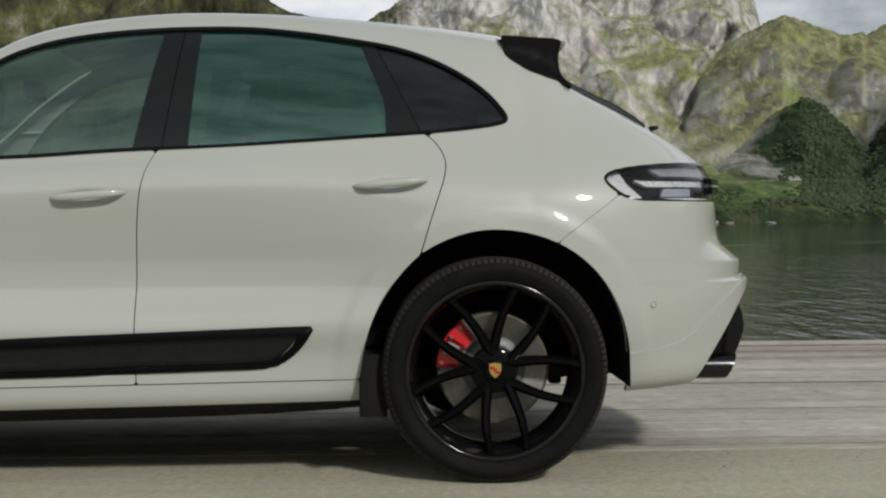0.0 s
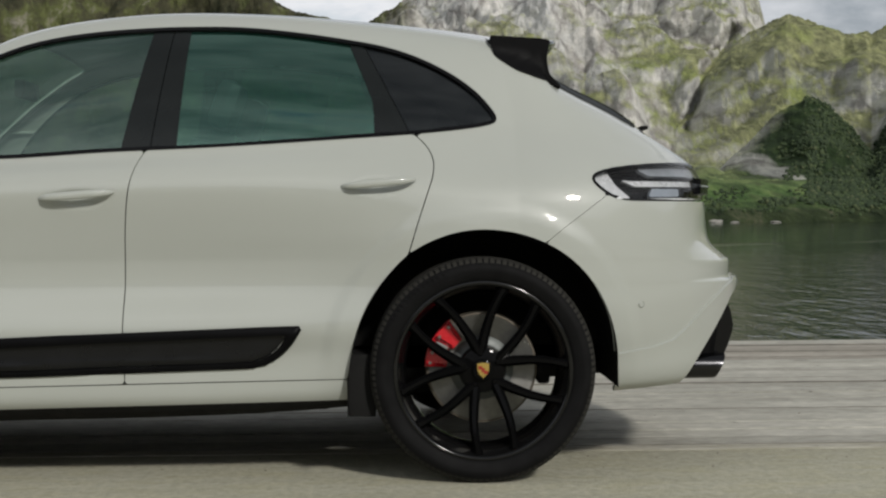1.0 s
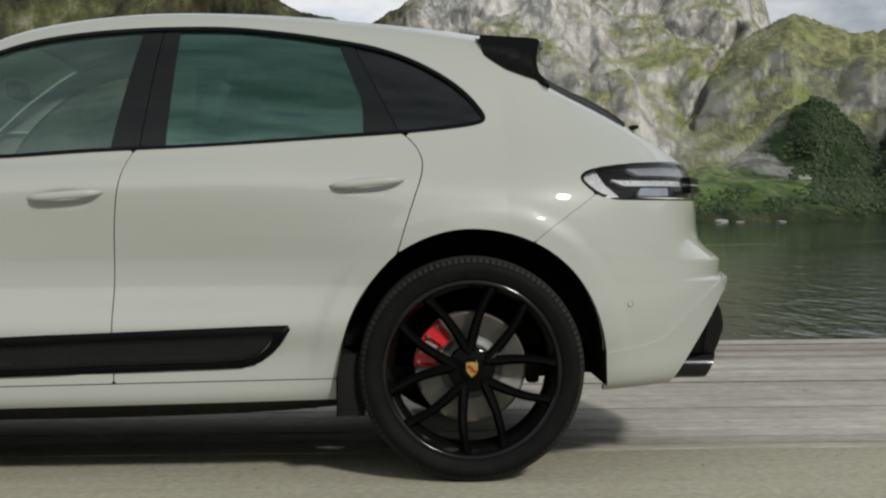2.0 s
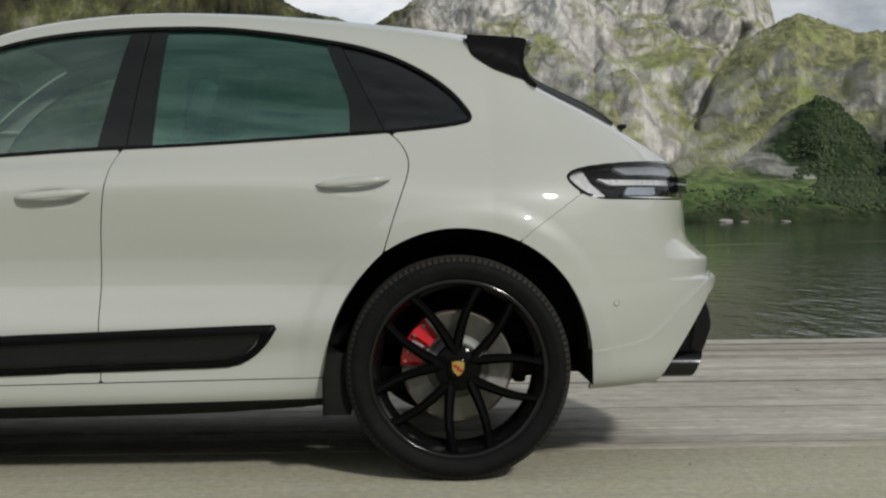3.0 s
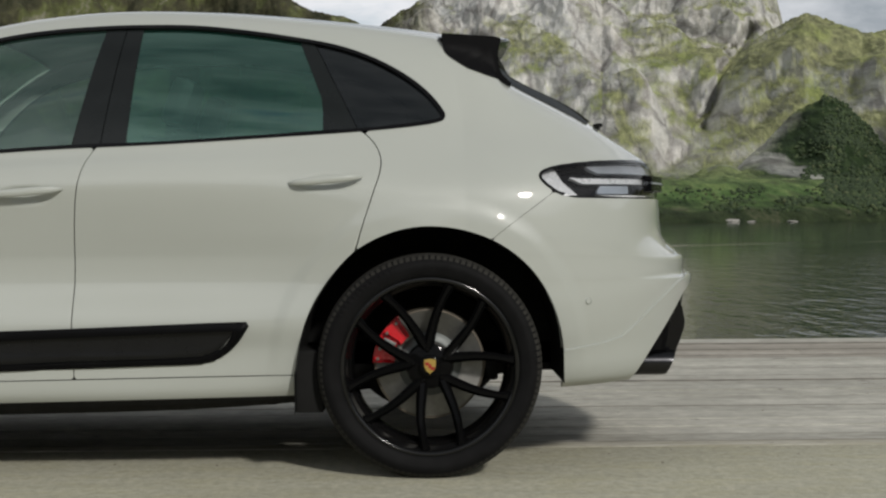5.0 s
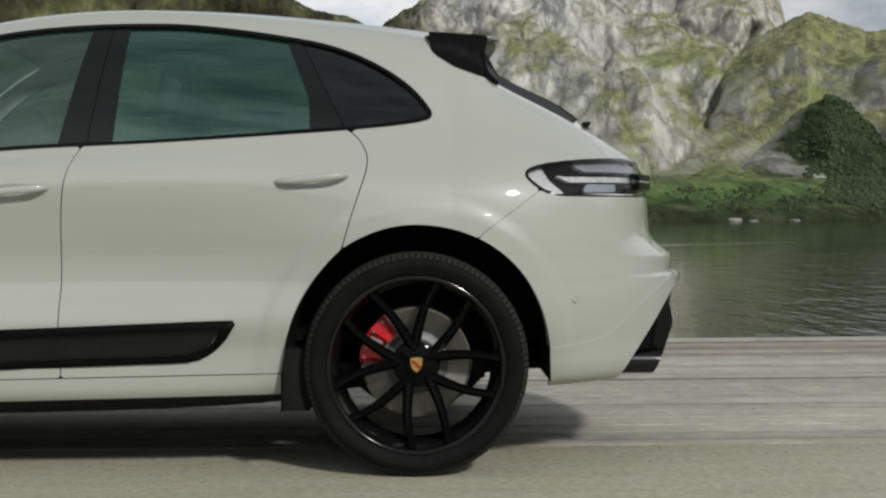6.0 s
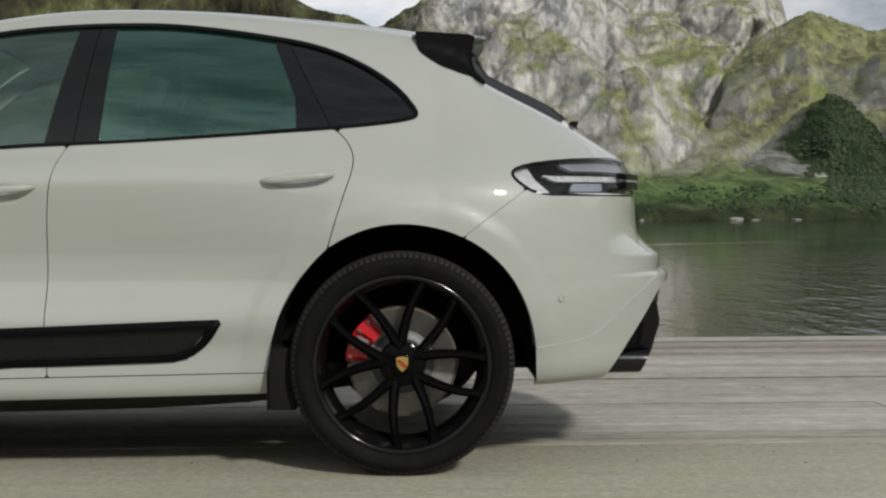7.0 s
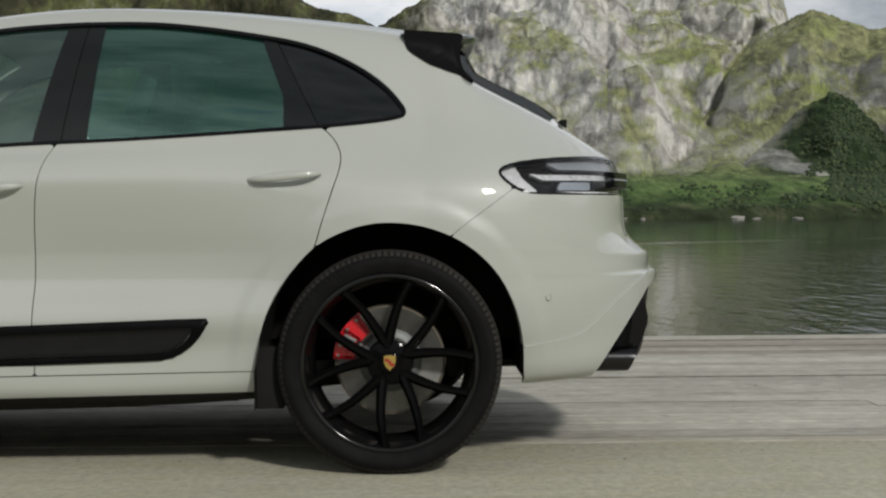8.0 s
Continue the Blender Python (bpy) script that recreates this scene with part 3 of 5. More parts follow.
# the rail from the nose over the roof edge and down the tailgate, with the way parameter of each point
RAIL_U = [0.0, 0.45, 1.0, 1.15, 1.27, 1.36, 1.46, 1.56, 1.66, 1.78, 1.88, 2.0, 2.22, 2.42, 2.54, 2.64, 2.74, 2.86, 3.0]
RAIL = [(-3.50, MID, 0.84), (-3.42, 0.45, 0.87), (-3.15, 0.24, 0.935), (-2.70, 0.20, 1.02), (-2.35, 0.20, 1.075), (-2.10, 0.235, 1.145),
        (-1.80, 0.32, 1.37), (-1.55, 0.385, 1.511), (-1.20, 0.425, 1.576), (-0.75, 0.435, 1.579), (-0.35, 0.43, 1.543), (0.07, 0.400, 1.478),
        (0.27, 0.375, 1.325), (0.47, 0.405, 1.222), (0.585, 0.450, 1.168), (0.675, 0.540, 1.127), (0.735, 0.665, 1.100), (0.768, 0.81, 1.086), (0.776, MID, 1.082)]
CROWN_U = [0.0, 0.45, 1.0, 1.27, 1.36, 1.46, 1.56, 1.7, 1.9, 2.0, 2.2, 2.45, 2.65, 2.8, 3.0]
CROWN = [(0, 0), (-0.09, 0.01), (-0.18, 0.035), (-0.16, 0.045), (-0.10, 0.05), (-0.10, 0.055), (-0.06, 0.048), (0.0, 0.042), (0.02, 0.054),
         (0.06, 0.062), (0.08, 0.057), (0.09, 0.053), (0.04, 0.016), (0.012, 0.004), (0, 0)]
ARCH = [(-0.445, 0.10), (-0.443, 0.341), (-0.434, 0.40), (-0.414, 0.494), (-0.377, 0.585), (-0.321, 0.667), (-0.238, 0.752), (-0.137, 0.804),
        (-0.045, 0.826), (0.047, 0.826), (0.139, 0.808), (0.231, 0.769), (0.306, 0.714), (0.362, 0.650), (0.405, 0.569), (0.430, 0.486),
        (0.442, 0.391), (0.444, 0.10)]
ARCH_LINE = np.vstack([round_path(ARCH[1:-1], 5, False), [ARCH[-2]], [ARCH[-1]], [ARCH[0]]])
WHEELBASE = 2.807


def corner(n=2.5, count=200):
    """Quarter of a squarish round, as shares along and across, evenly spaced."""
    a = np.linspace(0, math.pi / 2, 4000)
    s, c = np.sin(a) ** (2 / n), 1 - np.cos(a) ** (2 / n)
    d = np.r_[0, np.cumsum(np.hypot(np.diff(s), np.diff(c)))]
    at = np.linspace(0, d[-1], count)
    return np.linspace(0, 1, count), np.interp(at, d, s), np.interp(at, d, c)


CORNER = corner()


def row_points(row, u):
    zs, z_tail, ys, nose, tail = row
    keys = [-3.15, -1.6, -0.6, 0.0, 0.25]
    x = FRONT_X + (REAR_X - FRONT_X) * np.clip(u - 1, 0, 1)
    y, z = spline(keys, ys, x), spline(keys, zs, x)
    t = np.clip(u - 2, 0, 1)
    s, c = np.interp(t, CORNER[0], CORNER[1]), np.interp(t, CORNER[0], CORNER[2])
    late = np.clip((s - 0.66) / 0.33, 0, 1)
    plain = 0.925 - 0.05 * max(0, z_tail - 0.6) / 0.4
    x = x + (plain - REAR_X) * s + (tail - plain) * late * late * (3 - 2 * late)
    z = z + (z_tail - z) * s * s * (3 - 2 * s) * (u > 2)
    y = y + (MID - y) * c
    t = np.clip(1 - u, 0, 1)
    s, c = np.interp(t, CORNER[0], CORNER[1]), np.interp(t, CORNER[0], CORNER[2])
    x = x + (nose - FRONT_X) * s
    y = y + (MID - y) * c
    return np.stack([x, y, z], axis=1)


def unit(v):
    return v / np.maximum(1e-9, np.linalg.norm(v, axis=-1, keepdims=True))


U = np.concatenate([np.linspace(0, 1, 24, endpoint=False), np.linspace(1, 1.42, 40, endpoint=False), np.linspace(1.42, 2, 230, endpoint=False), np.linspace(2, 3, 130)])


def body_grids():
    rail, crown = spline(RAIL_U, RAIL, U), spline(CROWN_U, CROWN, U)
    centre = np.stack([rail[:, 0] + crown[:, 0], np.full(len(U), MID), rail[:, 2] + crown[:, 1]], axis=1)
    rows = [row_points(r, U) for r in (*SILL_ROWS, *FLANK_ROWS, *SHOULDER_ROWS)]
    belt, below = rows[-1], rows[-2]
    gap = np.linalg.norm(rail - belt, axis=1, keepdims=True)
    over = unit((centre - rail) * np.array([0.2, 1.0, 2.0]) + 0.02 * np.array([-0.5, 0, 0.6]))
    upright = unit(unit(belt - below) * np.array([1.0, 0.35, 1.0]))
    glazed = np.clip((2.02 - U) / 0.25, 0, 1)[:, None]
    p1 = belt + unit(unit(belt - below) * (1 - glazed) + upright * glazed) * gap * 0.36
    p2 = rail - over * gap * 0.20
    for t in (0.12, 0.25, 0.38, 0.5, 0.62, 0.74, 0.84, 0.92, 1.0):
        rows.append((1 - t) ** 3 * belt + 3 * (1 - t) ** 2 * t * p1 + 3 * (1 - t) * t * t * p2 + t**3 * rail)
    n = len(rows)
    steps = np.linspace(0, n - 1, (n - 1) * 7 + 1)
    side = spline(np.arange(n), np.stack(rows).reshape(n, -1), steps).reshape(len(steps), len(U), 3)
    # wheel arch lips stand a little proud
    for shift in (0.0, -WHEELBASE):
        d = signed(side[..., 0] - shift, side[..., 2], ARCH_LINE)
        k = np.clip((0.105 - d) / 0.05, 0, 1)
        k = k * k * (3 - 2 * k) * np.clip((side[..., 2] - 0.3) / 0.15, 0, 1) * np.clip((1.0 - side[..., 2]) / 0.1, 0, 1)
        side[..., 1] -= 0.008 * k
    w = np.linspace(0, 1, 33)[:, None, None]
    lift = 1 - (1 - w) ** 2.2
    top = np.concatenate([rail[None, :, :2] * (1 - w) + centre[None, :, :2] * w, rail[None, :, 2:] * (1 - lift) + centre[None, :, 2:] * lift], axis=2)
    return side, top


def grid_normals(g):
    n = unit(np.cross(np.gradient(g, axis=1), np.gradient(g, axis=0)))
    return n


SIDE, TOP = body_grids()
SIDE_N, TOP_N = grid_normals(SIDE), grid_normals(TOP)
SIDE_N[-1] = TOP_N[0] = unit(SIDE_N[-2] + TOP_N[1])


def clip_panel(name, grid, normal, field, material, parent, label="", lift=0.0, thick=0.012, mirror=False, shape=None, even=False):
    """The piece of a body grid where field is negative, with turned-in edges. shape: extra lift, per grid point. even: an evenly curved pane."""
    nr, nc = grid.shape[:2]
    raise_by = lift + (shape if shape is not None else np.zeros((nr, nc)))
    raised = grid + normal * raise_by[..., None]
    if shape is not None:
        normal = grid_normals(raised)
    if even:
        at = field < 0.02
        px, pz = grid[..., 0], grid[..., 2]
        mx, mz = px[at].mean(), pz[at].mean()
        terms = lambda x, z: np.stack([np.ones_like(x), x, z], axis=-1)
        fit = np.linalg.lstsq(terms(px[at] - mx, pz[at] - mz), normal[at], rcond=None)[0]
        normal = unit(terms(px - mx, pz - mz) @ fit)
    pts, nor, f = raised.reshape(-1, 3), normal.reshape(-1, 3), field.reshape(-1)
    ids = np.arange(nr * nc).reshape(nr, nc)
    quads = np.stack([ids[:-1, :-1], ids[:-1, 1:], ids[1:, 1:], ids[1:, :-1]], axis=-1).reshape(-1, 4)
    neg = (f[quads] < 0).sum(axis=1)
    verts, norms, index, cut, faces = [], [], {}, {}, []

    def keep(i):
        if i not in index:
            index[i] = len(verts)
            verts.append(pts[i])
            norms.append(nor[i])
        return index[i]

    def cross(i, j):
        key = (min(i, j), max(i, j))
        if key not in cut:
            t = f[key[0]] / (f[key[0]] - f[key[1]])
            cut[key] = len(verts)
            verts.append(pts[key[0]] * (1 - t) + pts[key[1]] * t)
            norms.append(unit(nor[key[0]] * (1 - t) + nor[key[1]] * t))
        return cut[key]

    for q in quads[neg == 4]:
        faces.append([keep(int(i)) for i in q])
    for q in quads[(neg > 0) & (neg < 4)]:
        q = [int(i) for i in q]
        face = []
        for i, j in zip(q, q[1:] + q[:1]):
            if f[i] < 0:
                face.append(keep(i))
            if (f[i] < 0) != (f[j] < 0):
                face.append(cross(i, j))
        if len(face) > 2:
            faces.append(face)
    if not faces:
        return None
    used = {}
    for fc in faces:
        for i, j in zip(fc, fc[1:] + fc[:1]):
            used[(i, j)] = True
    rim, rim_faces = {}, []
    if thick:
        base = list(used)
        for i, j in base:
            if (j, i) in used:
                continue
            four = []
            for k, depth in ((i, 0.0), (i, thick), (j, thick), (j, 0.0)):
                if (k, depth) not in rim:
                    rim[(k, depth)] = len(verts)
                    verts.append(verts[k] - norms[k] * depth)
                    norms.append(None)
                four.append(rim[(k, depth)])
            rim_faces.append((four, i, j))
        for four, i, j in rim_faces:
            way = np.cross(verts[j] - verts[i], norms[i])
            for k in four:
                norms[k] = unit(way) if norms[k] is None else unit(norms[k] + unit(way))
            faces.append(four)
    verts, norms = np.array(verts), np.array([n if n is not None else (0, 0, 1) for n in norms])
    if mirror:
        verts, norms = verts * np.array([1, -1, 1]) + np.array([0, 2 * MID, 0]), norms * np.array([1, -1, 1])
        faces = [fc[::-1] for fc in faces]
    return mesh_object(name, verts, faces, material, parent, label, normals=norms)
# ---- quay, water, mountains ----
WATER_Z, CURB_Y, EDGE_Y = -2.2, 0.64, 5.22


def build_ground():
    bm = bmesh.new()
    box(bm, -70, 70, -60, CURB_Y - 0.004, -3.0, 0.0)
    tagged(part("ground", bm, CONCRETE, None), "worn sandy-grey concrete quay surface beside the timber deck", "ground", kind="structure")
    bm = bmesh.new()
    s = 4800
    bm.faces.new([bm.verts.new(p) for p in ((-s, -s, WATER_Z), (s, -s, WATER_Z), (s, s, WATER_Z), (-s, s, WATER_Z))])
    tagged(part("water", bm, WATER, None), "dark green rippled fjord water behind the quay", "water", kind="structure")


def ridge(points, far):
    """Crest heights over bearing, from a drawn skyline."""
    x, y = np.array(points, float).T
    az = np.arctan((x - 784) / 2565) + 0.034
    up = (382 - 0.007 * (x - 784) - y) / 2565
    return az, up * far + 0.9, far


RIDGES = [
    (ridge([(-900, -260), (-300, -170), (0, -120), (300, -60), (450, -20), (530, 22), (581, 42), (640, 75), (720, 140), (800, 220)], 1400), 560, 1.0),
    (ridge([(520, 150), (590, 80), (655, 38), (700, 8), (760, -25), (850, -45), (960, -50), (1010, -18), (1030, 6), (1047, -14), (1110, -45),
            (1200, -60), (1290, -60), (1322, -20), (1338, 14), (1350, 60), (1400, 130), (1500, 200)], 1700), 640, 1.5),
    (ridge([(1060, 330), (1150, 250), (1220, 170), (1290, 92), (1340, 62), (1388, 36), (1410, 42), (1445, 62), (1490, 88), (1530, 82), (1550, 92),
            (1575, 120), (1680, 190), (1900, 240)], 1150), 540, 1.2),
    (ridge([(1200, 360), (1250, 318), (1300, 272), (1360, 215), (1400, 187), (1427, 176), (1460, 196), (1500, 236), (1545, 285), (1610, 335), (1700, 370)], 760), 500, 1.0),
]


# course of the gully: bearing and height in thousandths
GULLY = [(4, 126), (-4, 114), (-17, 97), (-20, 82), (-27, 61)]


def build_mountains():
    az = np.concatenate([np.linspace(-0.34, 0.42, 980), np.linspace(0.42, 2 * math.pi - 0.34, 240)[1:]])
    r = np.concatenate([np.linspace(452, 640, 60, endpoint=False), np.linspace(640, 1750, 190), np.linspace(1760, 2400, 12)])
    A, R = np.meshgrid(az, r)
    view = np.clip((0.40 - np.abs(A - 0.04)) / 0.12, 0, 1) * (A < 0.6)
    X, Y = R * np.sin(A), R * np.cos(A)
    ridged, soft, gully = np.zeros(A.shape), np.zeros(A.shape), np.zeros(A.shape)
    flat_r, flat_s, flat_g = ridged.reshape(-1), soft.reshape(-1), gully.reshape(-1)
    for i, (x, y, a, q) in enumerate(zip(X.reshape(-1), Y.reshape(-1), A.reshape(-1), R.reshape(-1))):
        flat_r[i] = noise.ridged_multi_fractal((x / 230, y / 230, 3.1), 1.0, 2.1, 4, 1.0, 2.0)
        flat_s[i] = noise.fractal((x / 60, y / 60, 7.7), 0.9, 2.1, 4)
        flat_g[i] = noise.fractal((a * 11 + q / 420, q / 300, 1.3), 1.0, 2.1, 3)
    ridged = ridged / 2.2 - 0.5
    Z = np.full(A.shape, WATER_Z - 3.0)
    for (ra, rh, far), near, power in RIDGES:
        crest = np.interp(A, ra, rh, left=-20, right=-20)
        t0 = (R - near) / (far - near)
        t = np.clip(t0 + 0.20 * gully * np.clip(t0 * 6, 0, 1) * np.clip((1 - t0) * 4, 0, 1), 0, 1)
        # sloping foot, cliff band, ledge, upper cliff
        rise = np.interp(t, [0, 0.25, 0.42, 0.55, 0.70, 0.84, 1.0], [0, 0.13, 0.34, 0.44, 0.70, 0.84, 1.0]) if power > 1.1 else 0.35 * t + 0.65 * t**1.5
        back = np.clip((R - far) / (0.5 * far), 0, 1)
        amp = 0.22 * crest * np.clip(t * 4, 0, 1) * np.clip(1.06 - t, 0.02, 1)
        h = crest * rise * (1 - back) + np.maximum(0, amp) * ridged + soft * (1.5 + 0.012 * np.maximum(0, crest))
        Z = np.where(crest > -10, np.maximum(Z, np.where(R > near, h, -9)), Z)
    # foreshore meadow, and unseen hills added all round, raised to darken the car's reflections
    shore = 468 + 10 * np.sin(A * 23) + 14 * soft
    meadow = np.clip((R - shore) / 120, 0, 1) * 14 + np.clip((R - shore) / 12, 0, 1) * 1.8 + soft * 2.2 * np.clip((R - shore) / 30, 0, 1) - 2.4
    meadow = np.where(R < shore, WATER_Z - 2.0, meadow)
    Z = np.maximum(Z * (R > shore + 4) + (WATER_Z - 2) * (R <= shore + 4), meadow)
    around = (190 + 210 * (0.5 + 0.5 * np.sin(A * 3.3 + 1.2)) + 60 * np.sin(A * 7.1)) * np.clip((R - 470) / 900, 0, 1) ** 0.9 * (1 + 0.5 * ridged) + soft * 6 - 2.5
    Z = Z * view + np.where(R < 470, WATER_Z - 2, around) * (1 - view)
    # even spacing up the faces, so that the crags come out alike in all directions
    rows = 330
    R2, Z2 = np.zeros((rows, A.shape[1])), np.zeros((rows, A.shape[1]))
    for k in range(A.shape[1]):
        d = np.r_[0, np.cumsum(np.hypot(np.diff(R[:, k]) * 0.35, np.diff(Z[:, k])))]
        at = np.linspace(0, d[-1], rows)
        R2[:, k], Z2[:, k] = np.interp(at, d, R[:, k]), np.interp(at, d, Z[:, k])
    A2 = np.broadcast_to(az[None, :], R2.shape)
    crag = np.zeros(R2.shape)
    flat_c = crag.reshape(-1)
    for i, (x, y, z) in enumerate(zip((R2 * np.sin(A2)).reshape(-1), (R2 * np.cos(A2)).reshape(-1), Z2.reshape(-1))):
        flat_c[i] = noise.ridged_multi_fractal((x / 75 + z / 160, y / 75, z / 60), 0.72, 2.15, 7, 1.0, 2.0)
    crag = (crag / 2.2 - 0.5) * np.clip((Z2 + 1.2) / 14, 0, 1)
    scale = np.clip((R2 - 450) / 500, 0.7, 1.6)
    R2 = R2 - 14 * crag * scale
    Z2 = Z2 + 6 * crag * scale
    # a steep gully between the far wall and the nearer bluff
    away = np.full(R2.shape, 9.0)
    gx = (A2 - 0.2265) * 1000
    gz = Z2 / R2 * 1000
    for (ax, az0), (bx, bz) in zip(GULLY, GULLY[1:]):
        k = np.clip(((gx - ax) * (bx - ax) + (gz - az0) * (bz - az0)) / ((bx - ax) ** 2 + (bz - az0) ** 2), 0, 1)
        away = np.minimum(away, np.hypot(gx - ax - k * (bx - ax), gz - az0 - k * (bz - az0)))
    R2 = R2 + 30 * np.exp(-(away / 3.9) ** 2) * (R2 > 600)
    A, R, Z = A2, R2, Z2
    X, Y = R * np.sin(A), R * np.cos(A)
    nr, nc = A.shape
    verts = np.stack([X, Y, Z], axis=-1).reshape(-1, 3)
    ids = np.arange(nr * nc).reshape(nr, nc)
    nxt = np.roll(ids, -1, axis=1)
    faces = np.stack([ids[:-1], nxt[:-1], nxt[1:], ids[1:]], axis=-1).reshape(-1, 4)[:, ::-1]
    build_scrub(A, R, Z)
    ob = mesh_object("mountain_range", verts, faces.tolist(), ROCK, smooth=True)
    tagged(ob, "steep grey rock mountains with green moss and grass above the fjord", "mountain", kind="structure")


def build_scrub(A, R, Z):
    """Low birch clumps on the knoll and along the shore, cloud shade held in their colour."""
    rng = np.random.default_rng(8)
    tone = np.sin(A * 61 + R / 37) + np.sin(A * 143 - R / 21) + rng.normal(0, 0.5, A.shape)
    left_edge = 0.246 + 0.0006 * np.clip(Z, 0, 80) + 0.003 * np.sin(Z / 4) + 0.006 * tone
    glade = (A < 0.280) & (Z > 5) & (Z < 25) & (tone < 1.3)
    knoll = (A > left_edge) & (A < 0.40) & (R > 495) & (R < 770) & (Z > 0.5) & (tone > -1.2) & ~glade
    shore = (A > 0.0) & (A < 0.40) & (R > 468) & (R < 560) & (Z > -0.8) & (Z < 9) & (tone > 0.1)
    base = bmesh.new()
    bmesh.ops.create_icosphere(base, subdivisions=1, radius=1.0)
    bv = np.array([v.co[:] for v in base.verts])
    bf = np.array([[v.index for v in f.verts] for f in base.faces])
    base.free()
    verts, faces, count = [], [], 0
    for mask, n, lo, hi in ((knoll, 9000, 0.4, 1.15), (shore, 900, 0.35, 0.85)):
        i = rng.choice(np.flatnonzero(mask.reshape(-1)), n)
        j, t = np.minimum(i + A.shape[1], A.size - 1), rng.random(n)
        a = A.reshape(-1)[i] + rng.normal(0, 0.0006, n)
        r, z = R.reshape(-1)[i] * (1 - t) + R.reshape(-1)[j] * t, Z.reshape(-1)[i] * (1 - t) + Z.reshape(-1)[j] * t
        size = rng.uniform(lo, hi, n)
        for k in range(n):
            p = bv * (1 + rng.uniform(-0.35, 0.35, (len(bv), 1))) * np.array([1.0, 1.0, rng.uniform(0.7, 1.3)]) * size[k]
            verts.append(p + np.array([r[k] * math.sin(a[k]), r[k] * math.cos(a[k]), z[k] + 0.35 * size[k]]))
            faces.append(bf + count)
            count += len(bv)
    ob = mesh_object("birch_scrub", np.concatenate(verts), np.concatenate(faces).tolist(), SCRUB, smooth=True)
    tagged(ob, "dark green birch scrub on the slopes across the fjord, cloud shade in its colour", "scrub", kind="stuff")


def build_shore_rocks():
    """Pale boulders along the far waterline."""
    rng = random.Random(11)
    for k in range(7):
        az = 0.2195 if k == 0 else rng.uniform(0.12, 0.34)
        wide, tall = (3.0, 0.75) if k == 0 else (rng.uniform(0.7, 1.8), rng.uniform(0.3, 0.5))
        r = 462 if k == 0 else 458 + 10 * math.sin(az * 23) + rng.uniform(-2, 4)
        bm = bmesh.new()
        bmesh.ops.create_icosphere(bm, subdivisions=3, radius=1.0)
        for v in bm.verts:
            v.co *= 1 + 0.35 * noise.fractal(v.co * 1.3 + Vector((k * 7.1, 0, 0)), 1.0, 2.0, 4)
        bmesh.ops.transform(bm, matrix=Matrix.Translation((r * math.sin(az), r * math.cos(az), WATER_Z + 0.2)) @ Matrix.Diagonal((wide, wide * 0.7, tall, 1)), verts=bm.verts)
        tagged(part("shore_rock", bm, PALE_ROCK, None), "pale grey boulder at the far waterline of the fjord", "rock", "rocks along the far shore")


PALE_ROCK = simple("pale_shore_rock", (0.30, 0.29, 0.265), 0.9, grain=0.5, grain_scale=4, vary=0.3)
build_ground()
build_mountains()
build_shore_rocks()


# ---- the car ----
DLO = round_path([(-1.97, 1.075), (-1.93, 1.16), (-1.80, 1.305), (-1.65, 1.412), (-1.543, 1.457), (-1.434, 1.485), (-1.286, 1.507), (-1.114, 1.520), (-0.978, 1.524),
                  (-0.803, 1.522), (-0.627, 1.505), (-0.47, 1.482), (-0.315, 1.452), (-0.2, 1.412), (-0.087, 1.352), (-0.012, 1.295), (0.033, 1.245),
                  (0.058, 1.204), (0.055, 1.187), (0.029, 1.175), (-0.131, 1.152), (-0.503, 1.125), (-0.871, 1.103), (-1.235, 1.088), (-1.594, 1.068)], 4)
GAP_B = round_path([(-1.167, 0.30), (-1.167, 0.483), (-1.165, 0.665), (-1.156, 0.848), (-1.139, 0.975), (-1.118, 1.057), (-1.095, 1.10)], 5, False)
GAP_C = round_path([(-0.235, 1.155), (-0.203, 1.130), (-0.174, 1.096), (-0.157, 1.052), (-0.160, 1.006), (-0.183, 0.933), (-0.210, 0.851), (-0.242, 0.745)], 5, False)
REAR_DOOR = np.vstack([GAP_B, [(-1.09, 1.25), (-0.26, 1.25)], GAP_C, [(-0.30, 0.60), (-0.44, 0.335)]])
FRONT_DOOR = np.vstack([[(-2.22, 0.32), (-2.22, 0.9), (-2.13, 1.075), (-2.05, 1.25), (-1.09, 1.25)], GAP_B[::-1]])
BLADE = np.array([(-2.15, 0.475), (-1.595, 0.489), (-1.161, 0.503), (-0.871, 0.512), (-0.70, 0.5175), (-0.59, 0.520), (-0.584, 0.516), (-0.60, 0.490), (-0.616, 0.466),
                  (-0.635, 0.443), (-0.654, 0.424), (-0.678, 0.406), (-0.705, 0.391), (-0.747, 0.380), (-0.82, 0.377), (-0.912, 0.375), (-1.168, 0.367), (-1.604, 0.356), (-2.15, 0.345)])
BLADE_INSET = np.array([(-2.15, 0.440), (-1.595, 0.458), (-1.161, 0.475), (-0.80, 0.487), (-0.645, 0.492), (-0.640, 0.488), (-0.665, 0.452), (-0.70, 0.421), (-0.745, 0.403), (-0.90, 0.396), (-1.168, 0.389), (-1.60, 0.377), (-2.15, 0.365)])
